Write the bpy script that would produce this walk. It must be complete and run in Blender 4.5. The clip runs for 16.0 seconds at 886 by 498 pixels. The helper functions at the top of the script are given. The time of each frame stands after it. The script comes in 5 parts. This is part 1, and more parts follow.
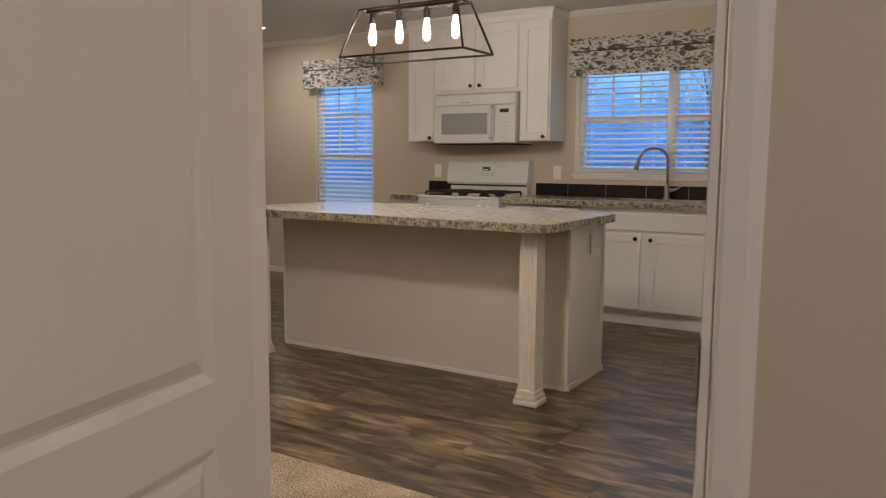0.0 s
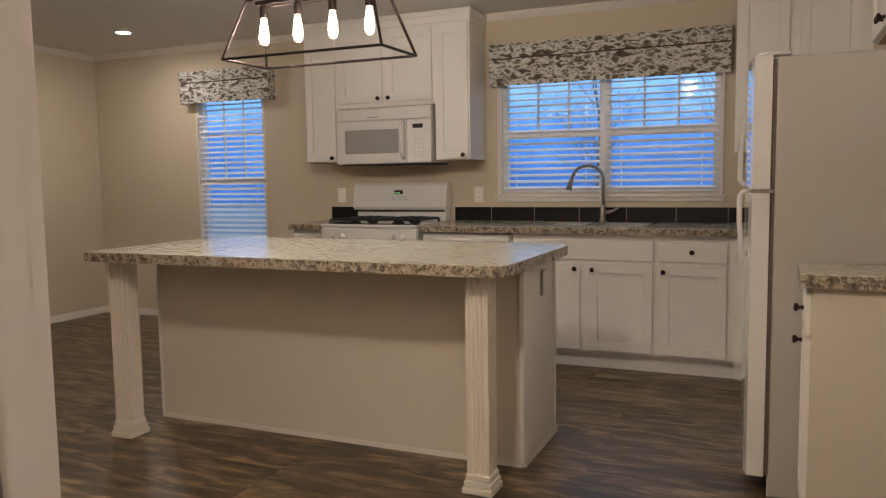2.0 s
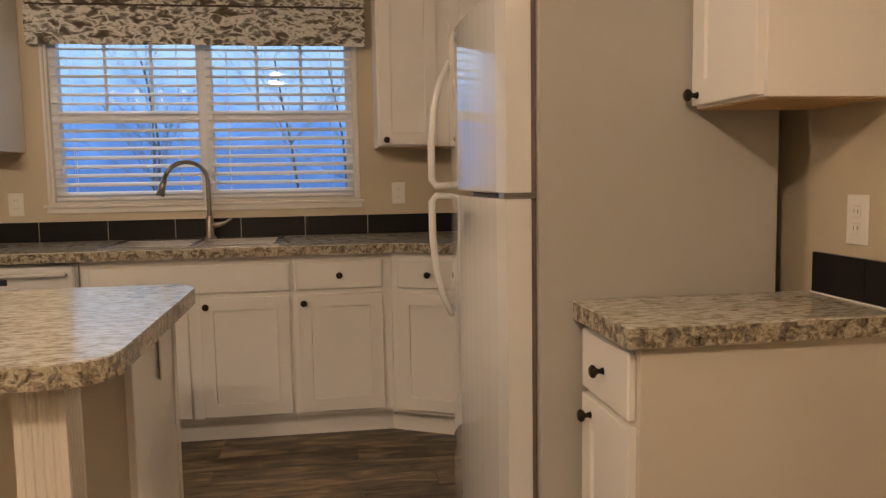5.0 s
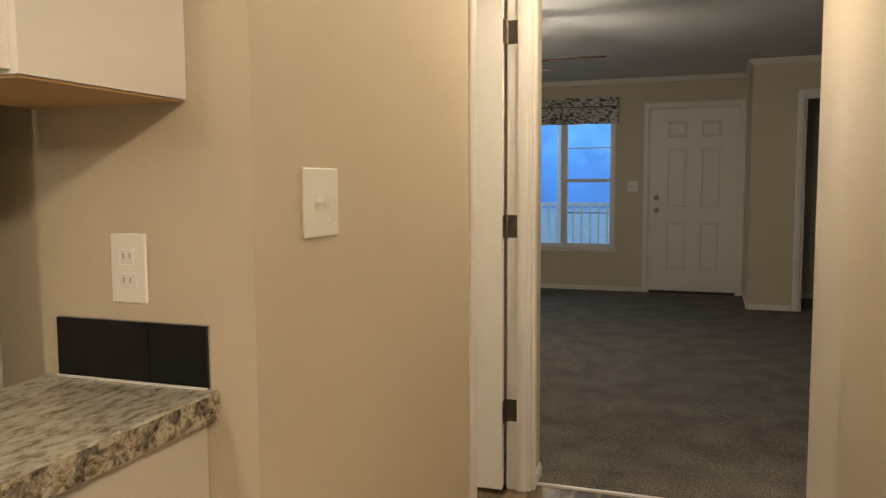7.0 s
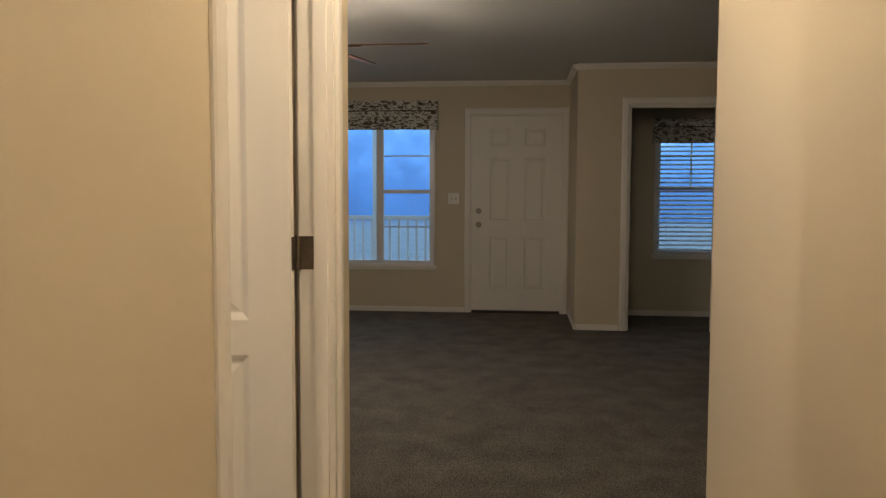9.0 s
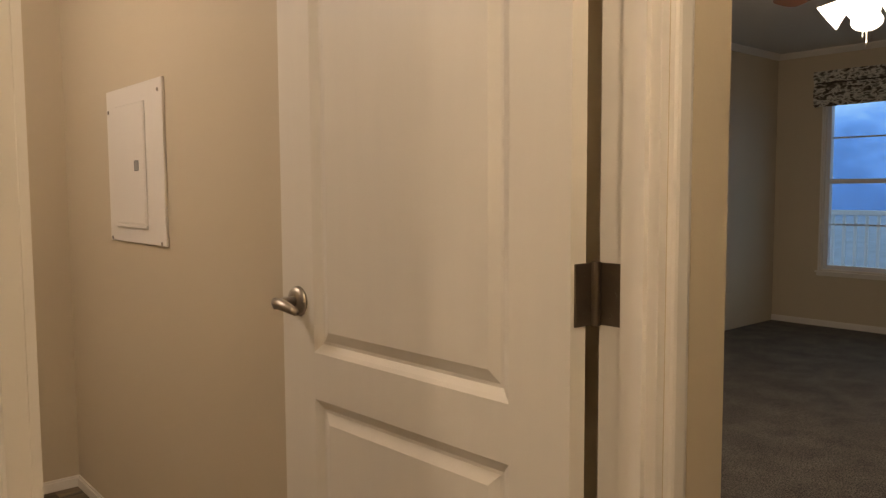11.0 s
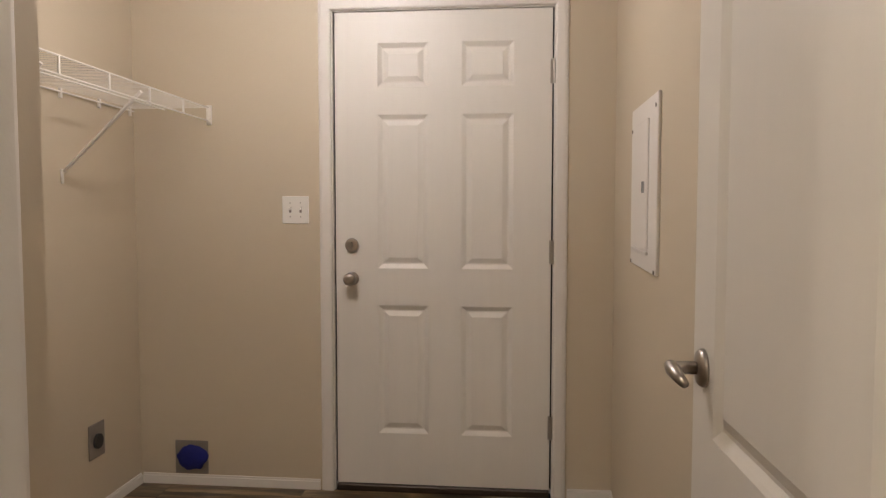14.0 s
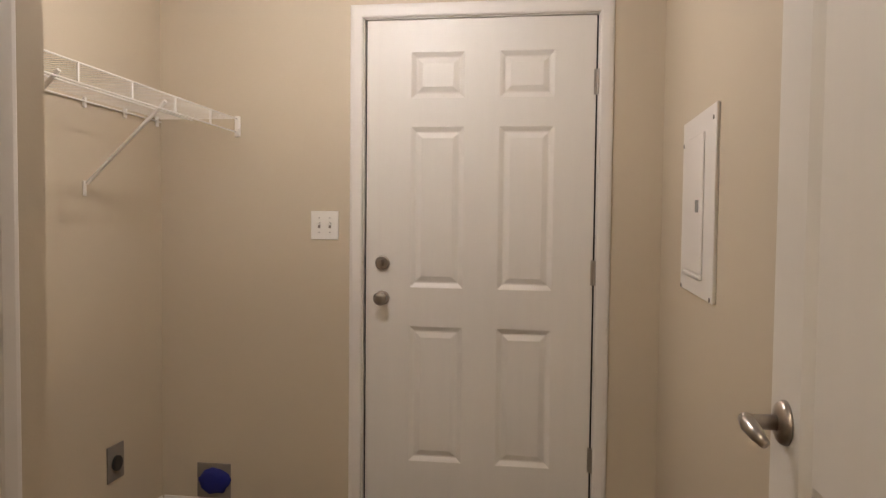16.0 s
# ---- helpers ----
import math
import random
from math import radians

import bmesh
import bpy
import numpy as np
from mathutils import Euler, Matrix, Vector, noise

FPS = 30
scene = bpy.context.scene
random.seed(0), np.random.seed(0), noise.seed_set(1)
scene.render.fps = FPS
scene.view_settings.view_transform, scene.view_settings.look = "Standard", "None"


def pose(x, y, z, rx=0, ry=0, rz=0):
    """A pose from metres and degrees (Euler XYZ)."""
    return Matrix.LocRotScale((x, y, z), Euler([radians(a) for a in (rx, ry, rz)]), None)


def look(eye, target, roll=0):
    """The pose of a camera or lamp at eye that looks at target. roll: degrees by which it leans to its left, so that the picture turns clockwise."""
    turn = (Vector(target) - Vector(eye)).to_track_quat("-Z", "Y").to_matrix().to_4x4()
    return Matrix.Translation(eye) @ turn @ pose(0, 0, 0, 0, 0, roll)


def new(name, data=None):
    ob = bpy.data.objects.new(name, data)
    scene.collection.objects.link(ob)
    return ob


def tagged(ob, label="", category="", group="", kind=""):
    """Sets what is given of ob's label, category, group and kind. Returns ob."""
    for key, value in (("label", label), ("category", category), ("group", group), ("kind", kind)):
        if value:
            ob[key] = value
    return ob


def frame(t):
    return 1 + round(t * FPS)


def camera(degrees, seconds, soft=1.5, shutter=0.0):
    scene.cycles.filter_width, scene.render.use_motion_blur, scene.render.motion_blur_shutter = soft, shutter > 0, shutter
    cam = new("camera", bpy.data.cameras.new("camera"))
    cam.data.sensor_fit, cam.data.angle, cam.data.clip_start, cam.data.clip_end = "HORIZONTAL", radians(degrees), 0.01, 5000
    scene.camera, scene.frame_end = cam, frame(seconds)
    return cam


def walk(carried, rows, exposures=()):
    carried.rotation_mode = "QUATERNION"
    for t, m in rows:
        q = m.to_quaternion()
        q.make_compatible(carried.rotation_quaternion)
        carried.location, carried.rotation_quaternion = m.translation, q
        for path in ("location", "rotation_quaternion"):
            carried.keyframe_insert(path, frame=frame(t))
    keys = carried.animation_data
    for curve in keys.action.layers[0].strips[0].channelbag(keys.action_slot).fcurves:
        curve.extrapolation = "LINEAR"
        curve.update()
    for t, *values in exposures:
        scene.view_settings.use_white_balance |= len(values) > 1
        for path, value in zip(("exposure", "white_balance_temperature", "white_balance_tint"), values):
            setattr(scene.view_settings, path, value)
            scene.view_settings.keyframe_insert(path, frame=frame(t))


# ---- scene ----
cam = camera(60.0, 16.0, soft=1.3)
PATH = [
    (0, (-0.166, -3.268, 1.207), (-1.208, -1.576, 0.977), 0.4),
    (0.5, (-0.244, -3.118, 1.208), (-1.255, -1.409, 0.973), 0.1),
    (1, (-0.361, -2.899, 1.215), (-1.348, -1.174, 0.986), -0.3),
    (1.5, (-0.522, -2.755, 1.226), (-1.412, -0.979, 0.998), -0.9),
    (2, (-0.697, -2.619, 1.235), (-1.496, -0.795, 1.052), -0.8),
    (2.2, (-0.721, -2.531, 1.222), (-1.541, -0.714, 1.057), -0.5),
    (2.5, (-0.786, -2.36, 1.233), (-1.657, -0.566, 1.077), 0.2),
    (3, (-0.864, -2.159, 1.226), (-1.786, -0.392, 1.057), 0.2),
    (3.2, (-0.905, -2.081, 1.225), (-1.793, -0.298, 1.049), -0.1),
    (5.3, (-1.279, -1.266, 1.226), (-0.659, 0.625, 1.03), -1.2),
    (5.5, (-1.309, -1.198, 1.218), (-0.47, 0.606, 1.016), -1.4),
    (6, (-1.235, -1.002, 1.236), (0.02, 0.54, 1.017), -0.5),
    (6.2, (-1.207, -0.926, 1.241), (0.212, 0.468, 1.029), -0.0),
    (6.5, (-1.139, -0.852, 1.233), (0.49, 0.294, 1.047), -0.1),
    (7, (-1.021, -0.669, 1.241), (0.859, -0.009, 1.074), -0.3),
    (7.5, (-0.872, -0.545, 1.228), (1.096, -0.237, 1.06), 0.2),
    (8, (-0.628, -0.504, 1.243), (1.36, -0.353, 1.089), 1.2),
    (8.2, (-0.538, -0.5, 1.23), (1.453, -0.384, 1.083), 0.1),
    (10.3, (0.676, -0.493, 1.225), (2.508, 0.301, 1.107), -0.6),
    (10.5, (0.769, -0.500, 1.219), (2.518, 0.463, 1.107), -1.0),
    (11, (1.052, -0.588, 1.225), (2.35, 0.926, 1.071), -0.3),
    (11.5, (1.204, -0.52, 1.235), (2.056, 1.281, 1.054), -0.3),
    (12, (1.357, -0.413, 1.238), (1.741, 1.545, 1.101), -0.2),
    (12.5, (1.464, -0.421, 1.254), (1.508, 1.574, 1.13), 0.6),
    (13, (1.541, -0.423, 1.254), (1.396, 1.567, 1.108), 0.6),
    (13.5, (1.561, -0.464, 1.263), (1.36, 1.521, 1.116), 0.2),
    (14, (1.563, -0.451, 1.263), (1.35, 1.534, 1.14), -0.0),
    (14.5, (1.558, -0.463, 1.264), (1.334, 1.522, 1.159), -0.0),
    (15, (1.573, -0.461, 1.272), (1.333, 1.522, 1.177), 0.1),
    (15.5, (1.565, -0.41, 1.26), (1.306, 1.571, 1.161), 0.6),
    (16, (1.54, -0.293, 1.276), (1.24, 1.682, 1.187), 0.6),
]
walk(cam, [(t, look(eye, target, roll)) for t, eye, target, roll in PATH], [(0, 0.02, 6200, 15), (1.5, 0.02, 6450, 16), (3.2, 0.03, 6550, 17), (5.3, 0.02, 8000, 21), (6.0, 0.17, 7050, 18), (7.0, 0.47, 7000, 8), (8.2, 0.38, 6900, 9), (10.4, 0.10, 8700, 15), (11.0, 0.0, 8100, 16), (11.6, 0.1, 6900, 14), (12.1, 0.05, 6450, 13), (12.6, 0.09, 6350, 13), (15.0, 0.1, 6300, 13), (16.0, 0.13, 6350, 13)])

# ---- world, sun, lamps ----
CEIL = 2.42
world = bpy.data.worlds.new("world")
scene.world = world
world.use_nodes = True
wn = world.node_tree.nodes
sky = wn.new("ShaderNodeTexSky")
sky.sky_type = "NISHITA"
sky.sun_disc = False
sky.sun_elevation = radians(4)
sky.sun_rotation = radians(200)
wn["Background"].inputs["Strength"].default_value = 0.15
world.node_tree.links.new(sky.outputs[0], wn["Background"].inputs[0])


def lamp(name, kind, power, color, m, size=0.1, spread=None):
    d = bpy.data.lights.new(name, kind)
    d.energy, d.color = power, color
    if kind == "AREA":
        d.shape, d.size = "DISK", size
        if spread:
            d.spread = radians(spread)
    elif kind == "POINT":
        d.shadow_soft_size = size
    elif kind == "SUN":
        d.angle = radians(size)
    ob = new(name, d)
    ob.matrix_world = m
    return ob


WARM = (1.0, 0.93, 0.85)
lamp("dusk_sun", "SUN", 0.5, (0.55, 0.7, 1.0), pose(0, 0, 10, 50, 0, 200), 20)
for bx in (-2.932, -2.738, -2.543, -2.349):
    lamp("bulb_lamp", "POINT", 13, (1.0, 0.92, 0.80), pose(bx, 0.385, 1.90), 0.02)
lamp("downlight_lamp", "AREA", 9, WARM, pose(-5.46, 2.04, 2.40), 0.12)
lamp("kitchen_lamp", "POINT", 60, (1.0, 0.87, 0.71), pose(-1.72, -1.65, 2.29), 0.08)
lamp("hall_lamp", "POINT", 22, (1.0, 0.90, 0.74), pose(1.5, -0.52, 2.29), 0.07)
lamp("utility_lamp", "POINT", 28, (1.0, 0.93, 0.89), pose(0.80, 1.72, 2.29), 0.035)
lamp("start_room_lamp", "AREA", 19, (1.0, 0.91, 0.85), pose(0.35, -3.7, 2.37), 0.26)
for fa in (18, 108, 198, 288):
    lamp("fan_lamp", "POINT", 7, (1.0, 0.93, 0.86), pose(4.41 + 0.165 * math.cos(radians(fa)), 0.70 + 0.165 * math.sin(radians(fa)), 1.885), 0.02)


# ---- materials ----
def material(name, color, rough=0.5, metal=0.0, vary=0.0, scale=6.0, bump=0.0, bump_scale=80.0, coat=0.0, stretch=(1, 1, 1)):
    """Principled surface with a broad tone variation and a fine bump."""
    m = bpy.data.materials.new(name)
    m.use_nodes = True
    n, l = m.node_tree.nodes, m.node_tree.links
    p = n["Principled BSDF"]
    p.inputs["Base Color"].default_value = (*color, 1)
    p.inputs["Roughness"].default_value = rough
    p.inputs["Metallic"].default_value = metal
    p.inputs["Coat Weight"].default_value = coat
    if vary or bump:
        tc = n.new("ShaderNodeTexCoord")
        mp = n.new("ShaderNodeMapping")
        mp.inputs["Scale"].default_value = stretch
        l.new(tc.outputs["Object"], mp.inputs[0])
    if vary:
        t = n.new("ShaderNodeTexNoise")
        t.inputs["Scale"].default_value = scale
        t.inputs["Detail"].default_value = 5
        l.new(mp.outputs[0], t.inputs["Vector"])
        mix = n.new("ShaderNodeMix")
        mix.data_type = "RGBA"
        l.new(t.outputs["Fac"], mix.inputs["Factor"])
        mix.inputs["A"].default_value = (*[c * (1 - vary) for c in color], 1)
        mix.inputs["B"].default_value = (*[min(1, c * (1 + vary)) for c in color], 1)
        l.new(mix.outputs["Result"], p.inputs["Base Color"])
        r = n.new("ShaderNodeMapRange")
        r.inputs["To Min"].default_value, r.inputs["To Max"].default_value = rough * 0.85, min(1, rough * 1.15)
        l.new(t.outputs["Fac"], r.inputs["Value"])
        l.new(r.outputs[0], p.inputs["Roughness"])
    if bump:
        t = n.new("ShaderNodeTexNoise")
        t.inputs["Scale"].default_value = bump_scale
        t.inputs["Detail"].default_value = 4
        l.new(mp.outputs[0], t.inputs["Vector"])
        b = n.new("ShaderNodeBump")
        b.inputs["Strength"].default_value = bump
        b.inputs["Distance"].default_value = 0.003
        l.new(t.outputs["Fac"], b.inputs["Height"])
        l.new(b.outputs[0], p.inputs["Normal"])
    return m


def ramp(n, stops, constant=False):
    r = n.new("ShaderNodeValToRGB")
    if constant:
        r.color_ramp.interpolation = "CONSTANT"
    e = r.color_ramp.elements
    while len(e) < len(stops):
        e.new(0.5)
    for k, (pos, c) in enumerate(stops):
        e[k].position, e[k].color = pos, (*c, 1)
    return r


def glow(name, color, strength):
    m = bpy.data.materials.new(name)
    m.use_nodes = True
    p = m.node_tree.nodes["Principled BSDF"]
    p.inputs["Base Color"].default_value = (0.8, 0.8, 0.8, 1)
    p.inputs["Emission Color"].default_value = (*color, 1)
    p.inputs["Emission Strength"].default_value = strength
    return m


def clear_glass(name, tint=(0.95, 0.97, 1.0)):
    m = bpy.data.materials.new(name)
    m.use_nodes = True
    p = m.node_tree.nodes["Principled BSDF"]
    p.inputs["Base Color"].default_value = (*tint, 1)
    p.inputs["Roughness"].default_value = 0.0
    p.inputs["IOR"].default_value = 1.5
    p.inputs["Transmission Weight"].default_value = 1.0
    return m


def plank_material():
    m = bpy.data.materials.new("vinyl_plank")
    m.use_nodes = True
    n, l = m.node_tree.nodes, m.node_tree.links
    p = n["Principled BSDF"]
    tc, info = n.new("ShaderNodeTexCoord"), n.new("ShaderNodeObjectInfo")
    add = n.new("ShaderNodeVectorMath")
    add.operation = "MULTIPLY_ADD"
    add.inputs[1].default_value = (1, 1, 1)
    l.new(tc.outputs["Object"], add.inputs[0])
    sc = n.new("ShaderNodeVectorMath")
    sc.operation = "SCALE"
    sc.inputs[0].default_value = (13.0, 7.0, 3.0)
    l.new(info.outputs["Random"], sc.inputs["Scale"])
    l.new(sc.outputs[0], add.inputs[2])
    mp = n.new("ShaderNodeMapping")
    mp.inputs["Scale"].default_value = (2.2, 9.0, 1)
    l.new(add.outputs[0], mp.inputs[0])
    t = n.new("ShaderNodeTexNoise")
    t.inputs["Scale"].default_value, t.inputs["Detail"].default_value, t.inputs["Roughness"].default_value = 1.7, 6, 0.55
    t.inputs["Distortion"].default_value = 0.7
    l.new(mp.outputs[0], t.inputs["Vector"])
    r = ramp(n, [(0.30, (0.028, 0.018, 0.009)), (0.43, (0.060, 0.040, 0.020)), (0.54, (0.150, 0.102, 0.054)), (0.67, (0.300, 0.215, 0.122))])
    l.new(t.outputs["Fac"], r.inputs[0])
    hsv = n.new("ShaderNodeHueSaturation")
    mr = n.new("ShaderNodeMapRange")
    mr.inputs["To Min"].default_value, mr.inputs["To Max"].default_value = 0.75, 1.2
    l.new(info.outputs["Random"], mr.inputs["Value"])
    l.new(mr.outputs[0], hsv.inputs["Value"])
    l.new(r.outputs[0], hsv.inputs["Color"])
    l.new(hsv.outputs[0], p.inputs["Base Color"])
    t2 = n.new("ShaderNodeTexNoise")
    t2.inputs["Scale"].default_value, t2.inputs["Detail"].default_value = 6, 4
    l.new(mp.outputs[0], t2.inputs["Vector"])
    rr = n.new("ShaderNodeMapRange")
    rr.inputs["To Min"].default_value, rr.inputs["To Max"].default_value = 0.26, 0.46
    l.new(t2.outputs["Fac"], rr.inputs["Value"])
    l.new(rr.outputs[0], p.inputs["Roughness"])
    b = n.new("ShaderNodeBump")
    b.inputs["Strength"].default_value, b.inputs["Distance"].default_value = 0.25, 0.002
    l.new(t2.outputs["Fac"], b.inputs["Height"])
    l.new(b.outputs[0], p.inputs["Normal"])
    return m


def granite_material(name, top):
    """Speckled laminate: top is the face, its sheen painted in as paler tones, otherwise the darker edge."""
    m = bpy.data.materials.new(name)
    m.use_nodes = True
    n, l = m.node_tree.nodes, m.node_tree.links
    p = n["Principled BSDF"]
    tc = n.new("ShaderNodeTexCoord")
    mp = n.new("ShaderNodeMapping")
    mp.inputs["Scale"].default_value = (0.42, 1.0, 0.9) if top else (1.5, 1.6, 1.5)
    l.new(tc.outputs["Object"], mp.inputs[0])
    a, b = n.new("ShaderNodeTexNoise"), n.new("ShaderNodeTexNoise")
    a.inputs["Scale"].default_value, a.inputs["Detail"].default_value, a.inputs["Roughness"].default_value = 26, 6, 0.7
    a.inputs["Distortion"].default_value = 0.6
    b.inputs["Scale"].default_value, b.inputs["Detail"].default_value, b.inputs["Roughness"].default_value = 70, 5, 0.7
    l.new(mp.outputs[0], a.inputs["Vector"])
    l.new(mp.outputs[0], b.inputs["Vector"])
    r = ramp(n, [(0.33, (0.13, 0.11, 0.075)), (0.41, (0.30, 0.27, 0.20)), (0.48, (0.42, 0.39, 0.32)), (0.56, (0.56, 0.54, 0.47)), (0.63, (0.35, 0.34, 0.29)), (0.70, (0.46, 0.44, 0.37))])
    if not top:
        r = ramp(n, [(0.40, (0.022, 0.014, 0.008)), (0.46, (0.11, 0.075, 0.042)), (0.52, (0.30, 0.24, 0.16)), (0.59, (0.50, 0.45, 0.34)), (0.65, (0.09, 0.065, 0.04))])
    l.new(a.outputs["Fac"], r.inputs[0])
    r2 = ramp(n, [(0.36, (0.06, 0.04, 0.03)), (0.44, (0.30, 0.24, 0.17)), (0.52, (0.62, 0.59, 0.52)), (0.70, (0.66, 0.64, 0.58))])
    l.new(b.outputs["Fac"], r2.inputs[0])
    mix = n.new("ShaderNodeMix")
    mix.data_type = "RGBA"
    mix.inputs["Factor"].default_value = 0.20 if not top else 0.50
    l.new(r.outputs[0], mix.inputs["A"])
    l.new(r2.outputs[0], mix.inputs["B"])
    l.new(mix.outputs["Result"], p.inputs["Base Color"])
    p.inputs["Roughness"].default_value = 0.16
    bp = n.new("ShaderNodeBump")
    bp.inputs["Strength"].default_value, bp.inputs["Distance"].default_value = 0.12, 0.001
    l.new(b.outputs["Fac"], bp.inputs["Height"])
    l.new(bp.outputs[0], p.inputs["Normal"])
    return m


def carpet_material(name, color):
    m = material(name, color, 0.95, vary=0.12, scale=3)
    n, l = m.node_tree.nodes, m.node_tree.links
    p = n["Principled BSDF"]
    tc = n.new("ShaderNodeTexCoord")
    t = n.new("ShaderNodeTexNoise")
    t.inputs["Scale"].default_value, t.inputs["Detail"].default_value = 160, 3
    l.new(tc.outputs["Object"], t.inputs["Vector"])
    r = ramp(n, [(0.36, tuple(c * 0.45 for c in color)), (0.5, color), (0.64, tuple(min(1, c * 1.6) for c in color))])
    big = n.new("ShaderNodeTexNoise")
    big.inputs["Scale"].default_value = 5
    l.new(tc.outputs["Object"], big.inputs["Vector"])
    hs = n.new("ShaderNodeHueSaturation")
    mr = n.new("ShaderNodeMapRange")
    mr.inputs["From Min"].default_value, mr.inputs["From Max"].default_value = 0.3, 0.7
    mr.inputs["To Min"].default_value, mr.inputs["To Max"].default_value = 0.8, 1.2
    l.new(big.outputs["Fac"], mr.inputs["Value"])
    l.new(mr.outputs[0], hs.inputs["Value"])
    l.new(t.outputs["Fac"], r.inputs[0])
    l.new(r.outputs[0], hs.inputs["Color"])
    l.new(hs.outputs[0], p.inputs["Base Color"])
    b = n.new("ShaderNodeBump")
    b.inputs["Strength"].default_value, b.inputs["Distance"].default_value = 0.9, 0.008
    l.new(t.outputs["Fac"], b.inputs["Height"])
    l.new(b.outputs[0], p.inputs["Normal"])
    p.inputs["Specular IOR Level"].default_value = 0.1
    return m


def fabric_material():
    m = bpy.data.materials.new("valance_fabric")
    m.use_nodes = True
    n, l = m.node_tree.nodes, m.node_tree.links
    p = n["Principled BSDF"]
    tc = n.new("ShaderNodeTexCoord")
    mp = n.new("ShaderNodeMapping")
    mp.inputs["Scale"].default_value = (0.62, 1.0, 1.25)
    l.new(tc.outputs["Object"], mp.inputs[0])
    t = n.new("ShaderNodeTexNoise")
    t.inputs["Scale"].default_value, t.inputs["Detail"].default_value, t.inputs["Distortion"].default_value = 26, 4.0, 0.45
    l.new(mp.outputs[0], t.inputs["Vector"])
    r = ramp(n, [(0.32, (0.07, 0.055, 0.04)), (0.41, (0.15, 0.125, 0.10)), (0.45, (0.34, 0.32, 0.28)), (0.49, (0.60, 0.58, 0.53)), (0.53, (0.66, 0.65, 0.61)),
                 (0.56, (0.44, 0.44, 0.41)), (0.60, (0.24, 0.23, 0.20)), (0.68, (0.09, 0.075, 0.055))])
    l.new(t.outputs["Fac"], r.inputs[0])
    l.new(r.outputs[0], p.inputs["Base Color"])
    p.inputs["Roughness"].default_value = 0.85
    w = n.new("ShaderNodeTexNoise")
    w.inputs["Scale"].default_value = 300
    l.new(tc.outputs["Object"], w.inputs["Vector"])
    b = n.new("ShaderNodeBump")
    b.inputs["Strength"].default_value, b.inputs["Distance"].default_value = 0.3, 0.001
    l.new(w.outputs["Fac"], b.inputs["Height"])
    l.new(b.outputs[0], p.inputs["Normal"])
    return m


def backdrop_material():
    """Dusk distance: pale blue sky above, dark blue wooded slope below, thin branch tracery between."""
    m = bpy.data.materials.new("dusk_distance")
    m.use_nodes = True
    n, l = m.node_tree.nodes, m.node_tree.links
    n.remove(n["Principled BSDF"])
    em = n.new("ShaderNodeEmission")
    l.new(em.outputs[0], n["Material Output"].inputs[0])
    tc = n.new("ShaderNodeTexCoord")
    sep = n.new("ShaderNodeSeparateXYZ")
    l.new(tc.outputs["Object"], sep.inputs[0])
    mp = n.new("ShaderNodeMapping")
    mp.inputs["Scale"].default_value = (0.16, 0.16, 0.22)
    l.new(tc.outputs["Object"], mp.inputs[0])
    t = n.new("ShaderNodeTexNoise")
    t.inputs["Scale"].default_value, t.inputs["Detail"].default_value, t.inputs["Roughness"].default_value = 1.0, 9, 0.7
    l.new(mp.outputs[0], t.inputs["Vector"])
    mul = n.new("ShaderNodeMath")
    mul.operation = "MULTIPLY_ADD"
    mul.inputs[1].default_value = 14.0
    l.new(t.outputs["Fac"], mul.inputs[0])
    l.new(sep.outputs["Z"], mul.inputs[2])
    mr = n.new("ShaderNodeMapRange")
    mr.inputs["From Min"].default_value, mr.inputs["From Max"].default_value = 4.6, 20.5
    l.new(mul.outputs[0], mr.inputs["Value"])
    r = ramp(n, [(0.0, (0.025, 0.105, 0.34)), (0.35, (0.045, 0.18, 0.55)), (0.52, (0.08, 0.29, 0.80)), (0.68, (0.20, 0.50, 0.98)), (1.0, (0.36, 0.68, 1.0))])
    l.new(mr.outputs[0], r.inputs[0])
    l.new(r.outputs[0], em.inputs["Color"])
    # slope and sky glow by themselves, standing in for dusk light
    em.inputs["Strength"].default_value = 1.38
    return m


M_WALL = material("beige_wall_panel", (0.565, 0.482, 0.360), 0.62, vary=0.03, scale=2.5, bump=0.10, bump_scale=140)
M_CEIL = material("ceiling_white", (0.66, 0.64, 0.60), 0.9, vary=0.03, scale=3, bump=0.5, bump_scale=220)
M_TRIM = material("white_trim", (0.74, 0.70, 0.65), 0.42, vary=0.03, scale=8, bump=0.05, bump_scale=200)
M_DOOR = material("white_door_paint", (0.74, 0.70, 0.64), 0.42, vary=0.03, scale=5, bump=0.10, bump_scale=60, stretch=(6, 6, 0.5))
M_CAB = material("white_cabinet_paint", (0.82, 0.79, 0.75), 0.38, vary=0.03, scale=5, bump=0.06, bump_scale=120)
M_CABIN = material("cabinet_underside", (0.50, 0.31, 0.15), 0.6, vary=0.12, scale=14, bump=0.1)
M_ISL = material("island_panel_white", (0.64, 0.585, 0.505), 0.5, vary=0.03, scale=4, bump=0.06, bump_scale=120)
# white posts, toned down to cream for the shade on them
M_POST = material("shaded_post_white", (0.70, 0.65, 0.57), 0.45, vary=0.04, scale=9, bump=0.06, bump_scale=120)
M_HINGE = material("aged_nickel_hinge", (0.17, 0.14, 0.11), 0.36, 0.9, vary=0.2, scale=40, bump=0.1, bump_scale=200)
M_APP = material("white_enamel", (0.76, 0.745, 0.72), 0.12, vary=0.015, scale=3, coat=1.0)
